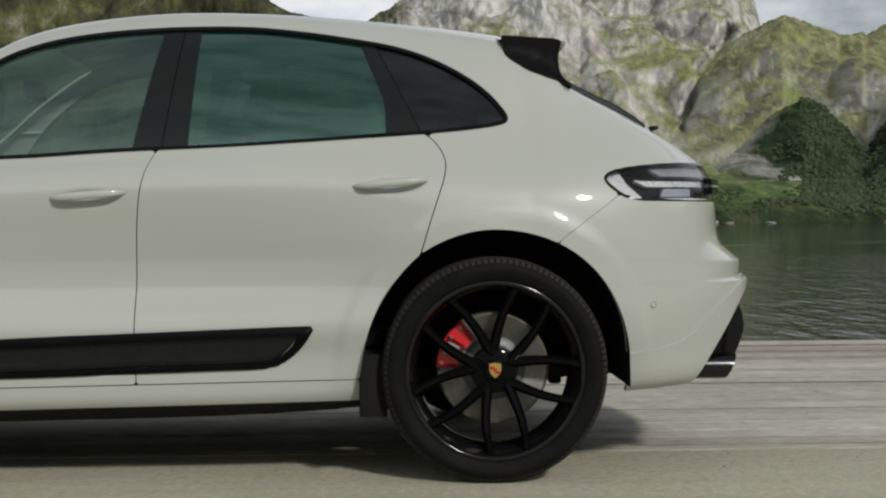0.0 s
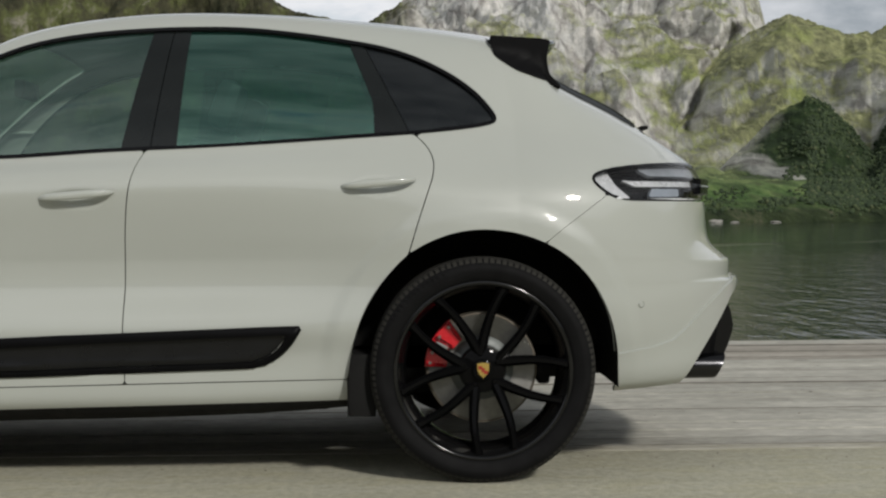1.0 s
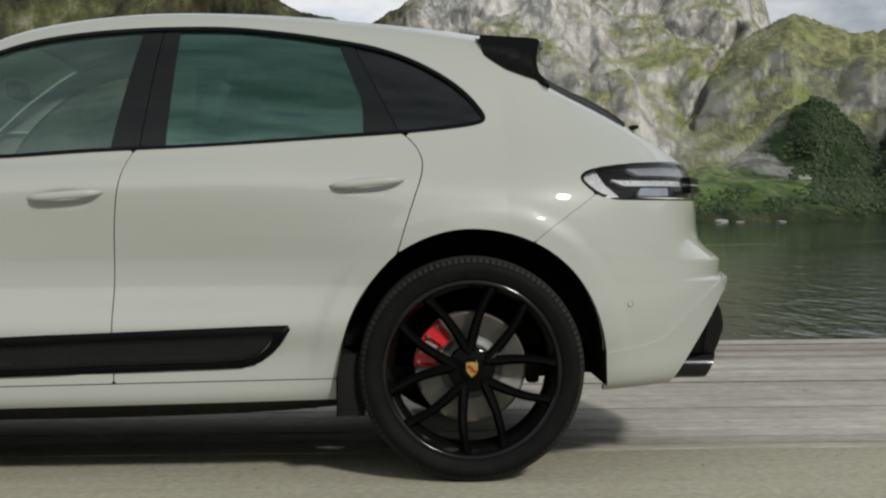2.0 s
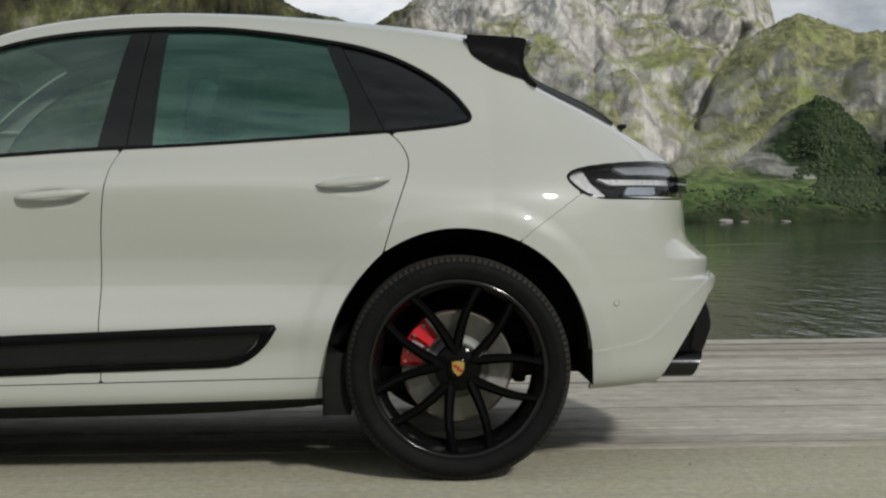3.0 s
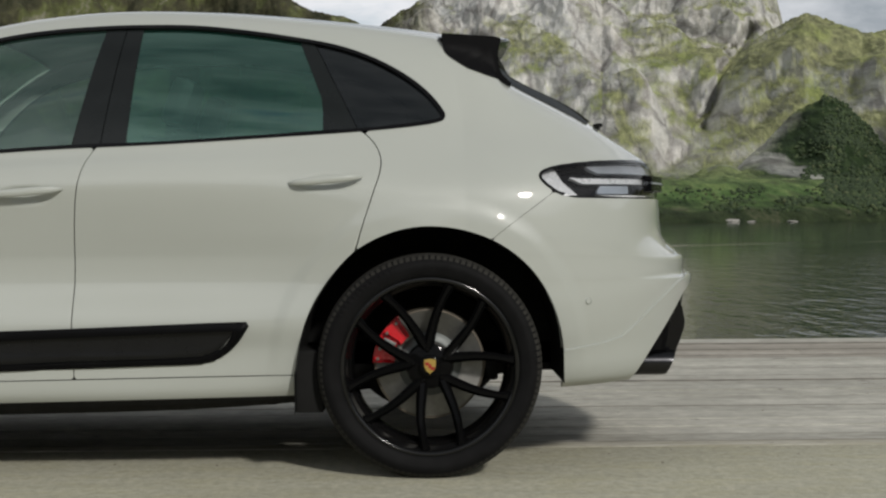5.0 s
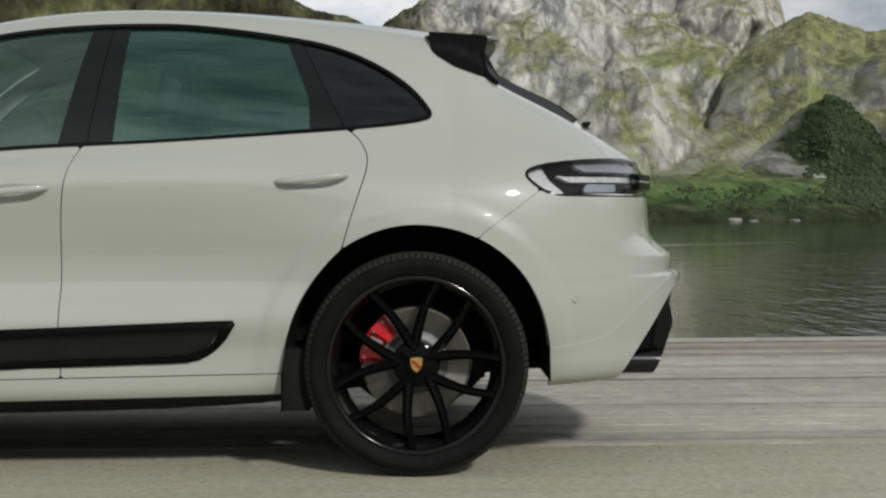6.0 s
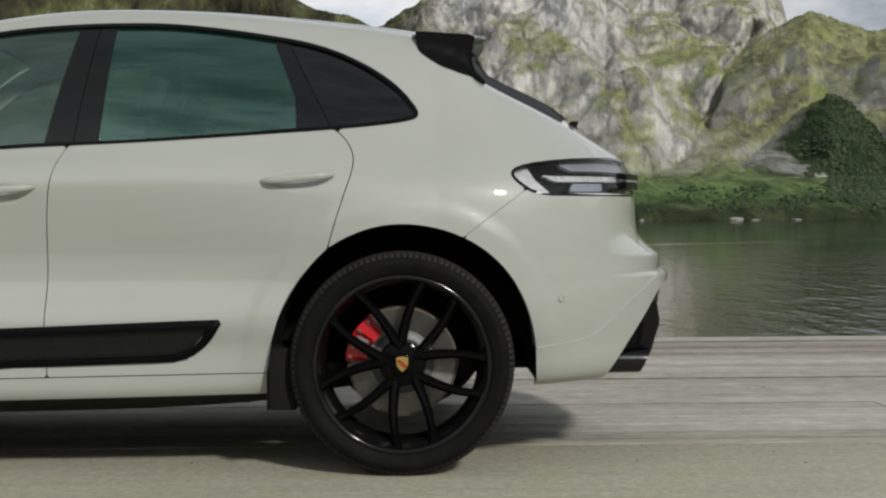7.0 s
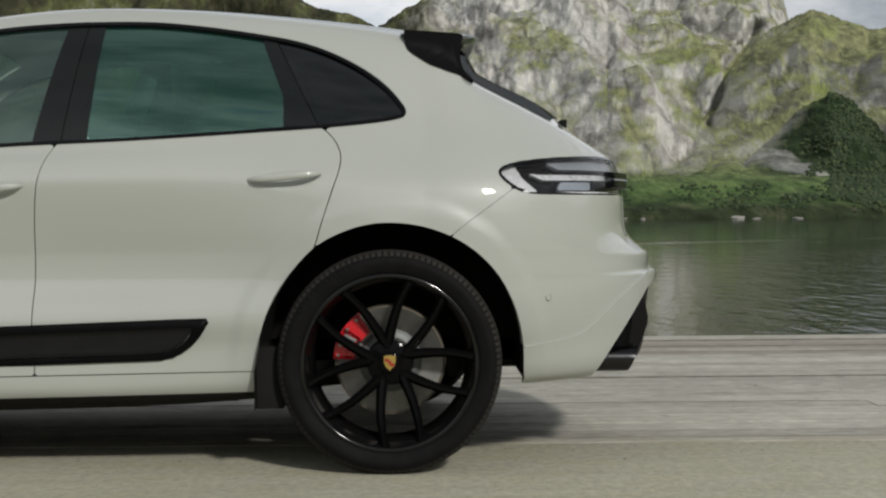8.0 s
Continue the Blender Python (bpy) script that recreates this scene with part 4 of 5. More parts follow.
LAMP = np.vstack([round_path([(0.366, 0.978), (0.362, 0.995), (0.372, 1.008), (0.389, 1.017), (0.435, 1.029), (0.529, 1.041), (0.623, 1.048)], 5, False),
                  [(0.72, 1.053), (0.80, 1.054), (1.3, 1.054), (1.3, 0.914), (0.85, 0.916), (0.6, 0.917)], round_path([(0.50, 0.918), (0.469, 0.921), (0.432, 0.929), (0.395, 0.951), (0.373, 0.970)], 5, False)])
BUMPER = np.array([(0.15, 0.74), (0.253, 0.823), (0.368, 0.907), (0.42, 0.945), (1.3, 0.945), (1.3, 0.0), (0.35, 0.0)])
TAILGATE = np.array([(0.845, 0.772), (1.3, 0.772), (1.3, 0.95), (0.845, 0.95)])
DIFFUSER = np.array([(0.945, 0.612), (0.905, 0.585), (0.820, 0.472), (0.755, 0.385), (0.715, 0.33), (0.66, 0.26), (1.3, 0.0), (1.3, 0.618)])
BUMPER_LIP = np.array([(0.40, 0.408), (0.451, 0.416), (0.58, 0.432), (0.65, 0.450), (0.71, 0.495), (0.77, 0.548), (0.87, 0.620), (0.94, 0.648), (1.3, 0.655), (1.3, 0.0), (0.40, 0.0)])
FRONT_GLASS = np.array([(-2.2, 1.0), (-1.20, 1.0), (-1.182, 1.101), (-1.104, 1.495), (-1.09, 1.6), (-2.2, 1.6)])
REAR_GLASS = np.array([(-1.007, 1.0), (-1.0, 1.11), (-0.976, 1.502), (-0.97, 1.6), (-0.48, 1.6), (-0.431, 1.454), (-0.39, 1.35), (-0.357, 1.265), (-0.352, 1.22), (-0.347, 1.0)])
QUARTER_GLASS = np.array([(-0.30, 1.6), (-0.452, 1.6), (-0.370, 1.443), (-0.222, 1.146), (-0.16, 1.0), (0.3, 1.0), (0.3, 1.6)])


def shift(poly, dx):
    return np.asarray(poly) + np.array([dx, 0.0])


def build_body(car):
    X, Y, Z = SIDE[..., 0], SIDE[..., 1], SIDE[..., 2]
    uu = np.broadcast_to(U[None, :], X.shape)
    dlo, arch = signed(X, Z, DLO), signed(X, Z, ARCH_LINE)
    arch_f = signed(X, Z, shift(ARCH_LINE, -WHEELBASE))
    rear_d, front_d, lamp, bumper = signed(X, Z, REAR_DOOR), signed(X, Z, FRONT_DOOR), signed(X, Z, LAMP), signed(X, Z, BUMPER)
    blade, tailg, diff = signed(X, Z, BLADE), signed(X, Z, TAILGATE), signed(X, Z, DIFFUSER)
    seam = Z - (0.3255 + (X + 1.602) * 0.0138)
    sill_zone = np.maximum(np.maximum(seam, X - 0.25), -X - 2.4)
    arches = np.maximum(-arch, -arch_f)
    nose = X + 3.05
    g = 0.0018
    gap = lambda *f: functools_max(f)

    def functools_max(f):
        out = f[0]
        for k in f[1:]:
            out = np.maximum(out, k)
        return out

    # dished hollows behind the door handles, and the recess of the dark side trim
    hollow = np.zeros(X.shape)
    for hx, hz in ((-0.337, 0.972), (-1.306, 0.938)):
        e = np.hypot((X - hx) / 0.075, (Z - hz) / 0.024)
        hollow -= 0.014 * np.clip(1.2 - e, 0, 1) ** 0.8
    for far in (False, True):
        P = lambda name, f, mat, label="", **k: clip_panel(name, SIDE, SIDE_N, f, mat, car, label, mirror=far, **k)
        P("rear_door", gap(rear_d + g, -dlo, arches, -seam + g), PAINT, "chalk grey rear door skin", shape=hollow)
        P("front_door", gap(front_d + g, -dlo, arches, -seam + g), PAINT, "chalk grey front door skin", shape=hollow)
        P("rear_quarter_panel", gap(-rear_d + g, -front_d + g, -dlo, arches, -lamp, -bumper + 0.0007, -seam, -0.9 - X - 0.3 * 0), PAINT, "chalk grey rear wing and roof pillar")
        P("front_wing", gap(-rear_d + g, -front_d + g, -dlo, arches, -seam, X + 0.9, -(nose)), PAINT, "chalk grey front wing")
        P("nose", gap(nose + g, arches), PAINT, "chalk grey nose")
        under = Z - (0.250 + (X + 1.61) * 0.018)
        P("sill", gap(sill_zone + g, arches, -under), PAINT, "chalk grey sill")
        P("under_sill", gap(sill_zone, arches, under), RUBBER_BLACK, "matt black sill underside")
        lip = signed(X, Z, BUMPER_LIP)
        P("rear_bumper", gap(bumper + 0.0007, arches, -lamp, -diff, -tailg + g, -lip), PAINT, "chalk grey rear bumper")
        P("bumper_ledge", gap(lip - 0.0005, bumper + 0.0007, arches, -lamp, -diff, -tailg + g), PAINT, "chalk grey lower bumper standing proud of the upper", lift=0.009)
        P("tailgate_lower", gap(tailg + g, -lamp), PAINT, "chalk grey lower tailgate")
        P("diffuser", gap(diff + 0.0, arches), DIFFUSER_BLACK, "black diffuser", lift=-0.012)
        bevel = np.sqrt(np.clip(-blade / 0.012, 0, 1))
        inset = signed(X, Z, BLADE_INSET)
        P("side_blade", gap(blade, -inset, arches), DIFFUSER_BLACK, "black lower door trim", lift=0.002, shape=0.016 * bevel - 0.006 * np.clip(1 - inset / 0.012, 0, 1))
        P("blade_inset", gap(inset + 0.0005, arches), SATIN_BLACK, "satin black inset of the door trim", lift=0.004, shape=np.clip((0.455 + (X + 1.16) * 0.018 - Z) / 0.075, -0.2, 1) * 0.020 * np.clip(-inset / 0.010, 0, 1))
        P("window_trim", gap(dlo, -dlo - 0.012), GLOSS_BLACK, "gloss black window surround", lift=0.004)
        glass = dlo + 0.010
        f_g, r_g, q_g = signed(X, Z, FRONT_GLASS), signed(X, Z, REAR_GLASS), signed(X, Z, QUARTER_GLASS)
        xb, xc = X - (-1.0855 + (Z - 1.10) * 0.13), (X + 0.23) + (Z - 1.146) * 0.495
        P("front_door_glass", gap(glass, f_g), GLASS_FRONT, "clear green door glass", lift=-0.008, thick=0.0, even=True).visible_shadow = False
        P("rear_door_glass", gap(glass, r_g), GLASS_REAR, "green tinted rear door glass", lift=-0.008, thick=0.0, even=True).visible_shadow = False
        P("quarter_glass", gap(glass, -xc + 0.0015), GLASS_DARK, "smoked grey quarter glass", lift=-0.006, thick=0.0, even=True)
        for f in (gap(-f_g, xb + 0.0015), gap(-r_g, -xb + 0.0015, X + 0.7), gap(-r_g, -X - 0.7, xc + 0.0015)):
            P("door_pillar", gap(glass, f), PILLAR_BLACK, "gloss black pillar cover", lift=-0.005, thick=0.006, even=True)
        for f in (np.abs(xb) - 0.02, np.abs(xc) - 0.02):
            P("pillar_backing", gap(glass, f), RUBBER_BLACK, lift=-0.016, thick=0.0)
        # lamp
        P("lamp_surround", gap(lamp, -lamp - 0.010), GLOSS_BLACK, "gloss black lamp surround", lift=0.001)
        lens = P("tail_lamp", lamp + 0.009, LENS, "clear lens of the tail lamp", lift=-0.001, thick=0.0)
        lens.visible_shadow = False
        P("lamp_bowl", lamp + 0.001, LAMP_DARK, "dark lamp housing", lift=-0.035)
        rows = [("light_guide", signed(X, Z, np.array([(0.45, 1.003), (0.50, 0.992), (1.3, 0.985), (1.3, 0.969), (0.52, 0.972)])), LAMP_GREY),
                ("reflector", signed(X, Z, np.array([(0.35, 1.03), (0.418, 1.03), (0.448, 0.978), (0.505, 0.928), (0.505, 0.90), (0.35, 0.90)])), LAMP_GREY),
                ("light_guide", signed(X, Z, np.array([(0.53, 1.034), (0.66, 1.043), (1.3, 1.043), (1.3, 1.004), (0.58, 1.010)])), LAMP_MID),
                ("reflector", signed(X, Z, np.array([(0.585, 0.964), (0.700, 0.964), (0.700, 0.936), (0.570, 0.936)])), LAMP_BLUE),
                ("light_guide", signed(X, Z, np.array([(0.56, 0.931), (1.3, 0.931), (1.3, 0.925), (0.55, 0.925)])), LAMP_GREY)]
        for name, f, mat in rows:
            P(name, gap(lamp + 0.007, f), mat, lift=-0.016, thick=0.012)
        # top
        u_top = np.broadcast_to(U[None, :], TOP.shape[:2])
        w_top = np.broadcast_to(np.linspace(0, 1, TOP.shape[0])[:, None], TOP.shape[:2])
        T = lambda name, f, mat, label="", **k: clip_panel(name, TOP, TOP_N, f, mat, car, label, mirror=far, **k)
        screen = np.maximum(np.maximum(1.375 - u_top, u_top - 1.545), (0.05 - w_top) * 0.3)
        rear_s = np.maximum(np.maximum(2.02 - u_top, u_top - 2.52), (0.07 - w_top) * 0.5)
        T("bonnet", np.maximum(u_top - 1.372, 0 * u_top - 1), PAINT, "chalk grey bonnet", thick=0.01)
        T("roof", gap(1.372 - u_top, u_top - 2.8, -screen, -rear_s), PAINT, "chalk grey roof", thick=0.01)
        T("tailgate_upper", 2.8 - u_top, PAINT, "chalk grey tailgate", thick=0.0)
        T("windscreen", screen + 0.001, GLASS_FRONT, "windscreen", lift=-0.004, thick=0.0).visible_shadow = False
        T("rear_window", rear_s, GLASS_SCREEN, "smoked rear window", lift=0.003, thick=0.006)


def build_wheel(car):
    """One wheel with its tyre, spokes and badge; outer face towards -y, axle at the origin."""
    bm = bmesh.new()
    rr = 0.285
    lathe(bm, [(rr + 0.008, 0.020), (rr + 0.008, 0.013), (rr + 0.003, 0.010), (rr - 0.003, 0.012), (rr - 0.009, 0.024), (rr - 0.016, 0.045), (rr - 0.030, 0.075),
               (rr - 0.034, 0.16), (rr - 0.02, 0.25), (rr + 0.01, 0.275), (rr + 0.02, 0.27), (rr - 0.005, 0.24), (rr - 0.018, 0.16), (rr - 0.016, 0.08), (rr, 0.03)], 96)
    wheel = part("wheel", bm, RIM_BLACK, car, "gloss black alloy wheel rim", 50)
    bm = bmesh.new()
    R = 0.370
    lathe(bm, [(rr + 0.006, 0.020), (rr + 0.0098, 0.012), (rr + 0.0180, 0.006), (rr + 0.0279, 0.0035), (rr + 0.0328, 0.001), (rr + 0.0361, 0.001), (rr + 0.0394, -0.001), (rr + 0.0541, 0.001),
               (rr + 0.0656, 0.007), (rr + 0.0738, 0.016), (R - 0.006, 0.026), (R - 0.002, 0.036), (R, 0.055), (R, 0.075), (R - 0.007, 0.077), (R - 0.007, 0.085), (R, 0.087),
               (R + 0.001, 0.13), (R - 0.007, 0.132), (R - 0.007, 0.142), (R + 0.001, 0.144), (R + 0.001, 0.19), (R - 0.007, 0.192), (R - 0.007, 0.202), (R, 0.204),
               (R - 0.002, 0.245), (R - 0.02, 0.272), (rr + 0.06, 0.290), (rr + 0.02, 0.286), (rr + 0.004, 0.27), (rr + 0.002, 0.15)], 144)
    tyre = part("tyre", bm, TYRE, wheel, "black low-profile tyre", 40)
    bm = bmesh.new()
    for k in range(110):
        a = math.pi * 2 * k / 110
        m = Matrix.Rotation(-a, 4, "Y")
        bw = 0.0070
        # blocks on the shoulder leave cross grooves between them
        vs = [(R - 0.0180, 0.0082), (R - 0.0105, 0.0148), (R - 0.0035, 0.0255), (R + 0.0014, 0.058), (R - 0.006, 0.060), (R - 0.016, 0.028)]
        a0 = [bm.verts.new(m @ Vector((x, y, -bw))) for x, y in vs]
        b0 = [bm.verts.new(m @ Vector((x, y, bw))) for x, y in vs]
        bm.faces.new(a0)
        bm.faces.new(b0[::-1])
        for i in range(6):
            bm.faces.new((a0[i], b0[i], b0[(i + 1) % 6], a0[(i + 1) % 6]))
    tagged(part("tread", bm, TREAD, tyre, "tread blocks on the tyre shoulder"), kind="stuff")
    # raised marks on the sidewall, too worn to read
    bm = bmesh.new()
    for k in range(13):
        m = Matrix.Rotation(-radians(112 + k * 3.1), 4, "Y")
        w = 0.0042 if k % 4 else 0.0020
        box(bm, rr + 0.044, rr + 0.060, -0.0022, 0.004, -w, w, 0.0, m)
    tagged(part("sidewall_marking", bm, TYRE, tyre, "worn raised marks on the sidewall"), kind="stuff")
    # spokes: five pairs
    first = None
    for k in range(10):
        c, sgn = 63 + 72 * (k // 2), 1 if k % 2 else -1
        a0, a1 = radians(c + sgn * 33), radians(c + sgn * 12.5)
        if first is None or k == 1:
            bm = bmesh.new()
            rings = []
            p0 = Vector((0.060 * math.cos(a0), 0.060 * math.sin(a0)))
            p1 = Vector(((rr - 0.010) * math.cos(a1), (rr - 0.010) * math.sin(a1)))
            along = (p1 - p0).normalized()
            for t in np.linspace(0, 1, 15):
                # almost straight, with a slight sweep towards the rim
                mid = p0.lerp(p1, t) + Vector((-along.y, along.x)) * sgn * 0.011 * math.sin(math.pi * t ** 1.15)
                half = 0.0185 - 0.0060 * t + 0.006 * max(0, t - 0.88) / 0.12
                front = 0.052 - 0.022 * math.sin(math.pi * 0.5 * t) - 0.012 * t * t
                back = front + 0.045 + 0.012 * t
                ring = []
                for off, y in ((-half, front + 0.014), (-half * 0.38, front + 0.001), (half * 0.38, front + 0.001), (half, front + 0.014), (half * 0.75, back), (-half * 0.75, back)):
                    ring.append(bm.verts.new((mid.x - off * along.y, y, mid.y + off * along.x)))
                rings.append(ring)
            for p, q in zip(rings, rings[1:]):
                for i in range(6):
                    bm.faces.new((p[i], p[(i + 1) % 6], q[(i + 1) % 6], q[i]))
            bm.faces.new(rings[0][::-1])
            bm.faces.new(rings[-1])
            sp = part("spoke", bm, WHEEL_BLACK, wheel, "", 30)
            if k == 0:
                first = [sp]
            else:
                first.append(sp)
        else:
            sp = new("spoke", first[k % 2].data)
            sp.parent = wheel
            sp.rotation_euler = (0, -radians(72 * (k // 2)), 0)
    bm = bmesh.new()
    lathe(bm, [(0.0005, 0.040), (0.030, 0.040), (0.034, 0.043), (0.036, 0.055), (0.062, 0.060), (0.074, 0.066), (0.080, 0.085), (0.078, 0.11), (0.0005, 0.11)], 48)
    part("hub", bm, WHEEL_BLACK, wheel, "", 40)
    for k in range(5):
        a = radians(27 + 72 * k)
        bm = bmesh.new()
        lathe(bm, [(0.0005, 0.050), (0.006, 0.050), (0.009, 0.053), (0.0095, 0.066)], 10, (0.055 * math.cos(a), 0, 0.055 * math.sin(a)))
        part("wheel_bolt", bm, WHEEL_BLACK, wheel)
    bm = bmesh.new()
    prism(bm, [(-0.0195, 0.021), (-0.010, 0.023), (0, 0.0245), (0.010, 0.023), (0.0195, 0.021), (0.0190, 0.000), (0.014, -0.013), (0.0, -0.026), (-0.014, -0.013), (-0.0190, 0.000)], 0.0365, 0.043)
    badge = part("badge", bm, GOLD, wheel, "gold shield-shaped hub badge")
    bm = bmesh.new()
    for x0, z0 in ((-0.016, 0.003), (0.002, -0.012)):
        box(bm, x0, x0 + 0.013, 0.0350, 0.0368, z0, z0 + 0.010)
    box(bm, -0.005, 0.005, 0.0348, 0.0368, -0.006, 0.007)
    part("badge_field", bm, BADGE_RED, badge, "dark red fields of the badge")
    return wheel


def build_brake(car, x, far):
    s = -1 if far else 1
    base = Matrix.Translation((x, 2 * MID if far else 0, 0.368)) @ Matrix.Diagonal((1, s, 1, 1))
    bm = bmesh.new()
    lathe(bm, [(0.105, 0.128), (0.178, 0.128), (0.182, 0.131), (0.182, 0.152), (0.105, 0.152)], 72)
    bmesh.ops.transform(bm, matrix=base, verts=bm.verts)
    disc = part("brake_disc", bm, DISC, car, "grey steel brake disc", 30)
    bm = bmesh.new()
    lathe(bm, [(0.0005, 0.112), (0.07, 0.112), (0.088, 0.115), (0.106, 0.128)], 48)
    bmesh.ops.transform(bm, matrix=base, verts=bm.verts)
    part("disc_bell", bm, BELL, disc, "pale alloy centre of the disc", 30)
    bm = bmesh.new()
    lathe(bm, [(0.1765, 0.1275), (0.1765, 0.1255), (0.1835, 0.1265), (0.1842, 0.131), (0.1842, 0.152), (0.183, 0.153)], 72)
    bmesh.ops.transform(bm, matrix=base, verts=bm.verts)
    part("disc_edge", bm, DISC_RIM, disc, "rust-tinged outer edge of the disc", 30)

    def arc_block(a0, a1, r0, r1, y0, y1, bevel):
        bm = bmesh.new()
        prof = [(r1 * math.cos(a), r1 * math.sin(a)) for a in np.linspace(radians(a0), radians(a1), 9)]
        prof += [(r0 * math.cos(a), r0 * math.sin(a)) for a in np.linspace(radians(a1), radians(a0), 9)]
        prism(bm, prof, y0, y1)
        bmesh.ops.bevel(bm, geom=[e for e in bm.edges if all(v.co.y < y0 + 0.002 for v in e.verts)], offset=bevel, segments=3, affect="EDGES")
        return bm

    bm = arc_block(124, 178, 0.128, 0.190, 0.104, 0.165, 0.008)
    # two piston housings bulge from the body, joined by a narrower bridge
    for a0, a1, r0, r1 in ((125, 147, 0.116, 0.187), (158, 177, 0.118, 0.184)):
        lump = arc_block(a0, a1, r0, r1, 0.088, 0.120, 0.011)
        me = bpy.data.meshes.new("lump")
        lump.to_mesh(me)
        lump.free()
        bm.from_mesh(me)
        bpy.data.meshes.remove(me)
    bmesh.ops.transform(bm, matrix=base, verts=bm.verts)
    caliper = part("brake_caliper", bm, RED, car, "bright red brake caliper", 40)
    for ang, rad in ((129, 0.176), (143, 0.176), (162, 0.174), (173, 0.174)):
        q = radians(ang)
        bm = bmesh.new()
        lathe(bm, [(0.0005, 0.084), (0.0045, 0.084), (0.006, 0.087), (0.006, 0.096)], 8, (rad * math.cos(q), 0, rad * math.sin(q)))
        bmesh.ops.transform(bm, matrix=base, verts=bm.verts)
        part("caliper_bolt", bm, PAD_STEEL, caliper, "steel caliper bolt")
    q = radians(152)
    bm = bmesh.new()
    box(bm, -0.020, 0.024, 0.100, 0.108, -0.010, 0.010, 0.002, Matrix.Translation((0.150 * math.cos(q), 0, 0.150 * math.sin(q))) @ Matrix.Rotation(-q, 4, "Y"))
    bmesh.ops.transform(bm, matrix=base, verts=bm.verts)
    part("pad_spring", bm, PAD_STEEL, caliper, "steel pad spring")
    # unseen plate, added to stop sun passing through the wheel
    bm = bmesh.new()
    lathe(bm, [(0.0005, 0.165), (0.15, 0.165), (0.186, 0.160), (0.188, 0.164), (0.15, 0.170), (0.0005, 0.170)], 48)
    bmesh.ops.transform(bm, matrix=base, verts=bm.verts)
    part("light_block_plate", bm, DISC_RIM, car, "unseen dull steel plate added behind the disc to block light", 30)
    # dark hub carrier and air guide behind the disc
    bm = bmesh.new()
    box(bm, 0.190, 0.232, 0.165, 0.245, -0.062, 0.030, 0.012)
    box(bm, -0.10, 0.21, 0.20, 0.26, -0.035, 0.035, 0.02)
    bmesh.ops.transform(bm, matrix=base, verts=bm.verts)
    part("hub_carrier", bm, RUBBER_BLACK, car, "black hub carrier behind the disc", 40)


def build_liner(car, x, far):
    """Black wheel housing behind the arch."""
    line = round_path(ARCH[1:-1], 3, False)
    line = np.vstack([[(-0.443, 0.215)], line, [(0.440, 0.31)]])
    bm = bmesh.new()
    prev = None
    for px, pz in line:
        ring = []
        for y, k in ((0.012, 1.0), (0.060, 1.0), (0.30, 1.0), (0.50, 1.0)):
            yy = 2 * MID - y if far else y
            ring.append(bm.verts.new((x + px * k, yy, 0.30 + (pz - 0.30) * k)))
        if prev:
            for i in range(3):
                bm.faces.new((prev[i], prev[i + 1], ring[i + 1], ring[i]))
        prev = ring
    lo, hi = (2 * MID - 0.27, 2 * MID - 0.070) if far else (0.070, 0.27)
    box(bm, x - 0.442, x - 0.352, lo, hi, 0.214, 0.42, 0.004)
    yy = 2 * MID - 0.5 if far else 0.5
    bm.faces.new([bm.verts.new((x + px, yy, pz)) for px, pz in line])
    part("wheel_housing", bm, RUBBER_BLACK, car, "matt black wheel housing", 40)


def handle(car, x, z, tilt, far):
    bm = bmesh.new()
    rings = []
    for t in np.linspace(-1, 1, 17):
        k = max(0.04, (1 - abs(t) ** 3.2)) ** 0.5
        out = -0.030 * (1 - abs(t) ** 4) ** 0.6
        ring = []
        for j in range(10):
            a = 2 * math.pi * j / 10
            yy = 0.010 + out + 0.008 * math.cos(a) * k
            ring.append(bm.verts.new((x + 0.122 * t, (2 * MID - yy) if far else yy, z + tilt * t + 0.0135 * math.sin(a) * k + 0.004 * t)))
        rings.append(ring)
    for p, q in zip(rings, rings[1:]):
        for i in range(10):
            bm.faces.new((p[i], p[(i + 1) % 10], q[(i + 1) % 10], q[i]))
    bm.faces.new(rings[0])
    bm.faces.new(rings[-1])
    part("door_handle", bm, PAINT, car, "chalk grey bar door handle", 60)


def loft(bm, rings):
    made = [[bm.verts.new(p) for p in r] for r in rings]
    n = len(made[0])
    for p, q in zip(made, made[1:]):
        for i in range(n):
            bm.faces.new((p[i], p[(i + 1) % n], q[(i + 1) % n], q[i]))
    bm.faces.new(made[0][::-1])
    bm.faces.new(made[-1])


def seat(car, x, y, wide):
    bm = bmesh.new()
    box(bm, x - 0.28, x + 0.25, y - wide, y + wide, 0.45, 0.66, 0.05)
    part("seat_cushion", bm, CABIN, car)
    bm = bmesh.new()
    m = Matrix.Translation((x + 0.24, y, 0.62)) @ Matrix.Rotation(radians(20), 4, "Y")
    box(bm, -0.07, 0.07, -wide, wide, 0.0, 0.55, 0.05, m)
    back = part("seat_back", bm, CABIN, car)
    n = 1 if wide < 0.4 else 3
    for k in range(n):
        bm = bmesh.new()
        off = (k - (n - 1) / 2) * 0.30
        box(bm, -0.05, 0.04, off - 0.13, off + 0.13, 0.60, 0.78, 0.04, m)
        part("headrest", bm, CABIN, back)


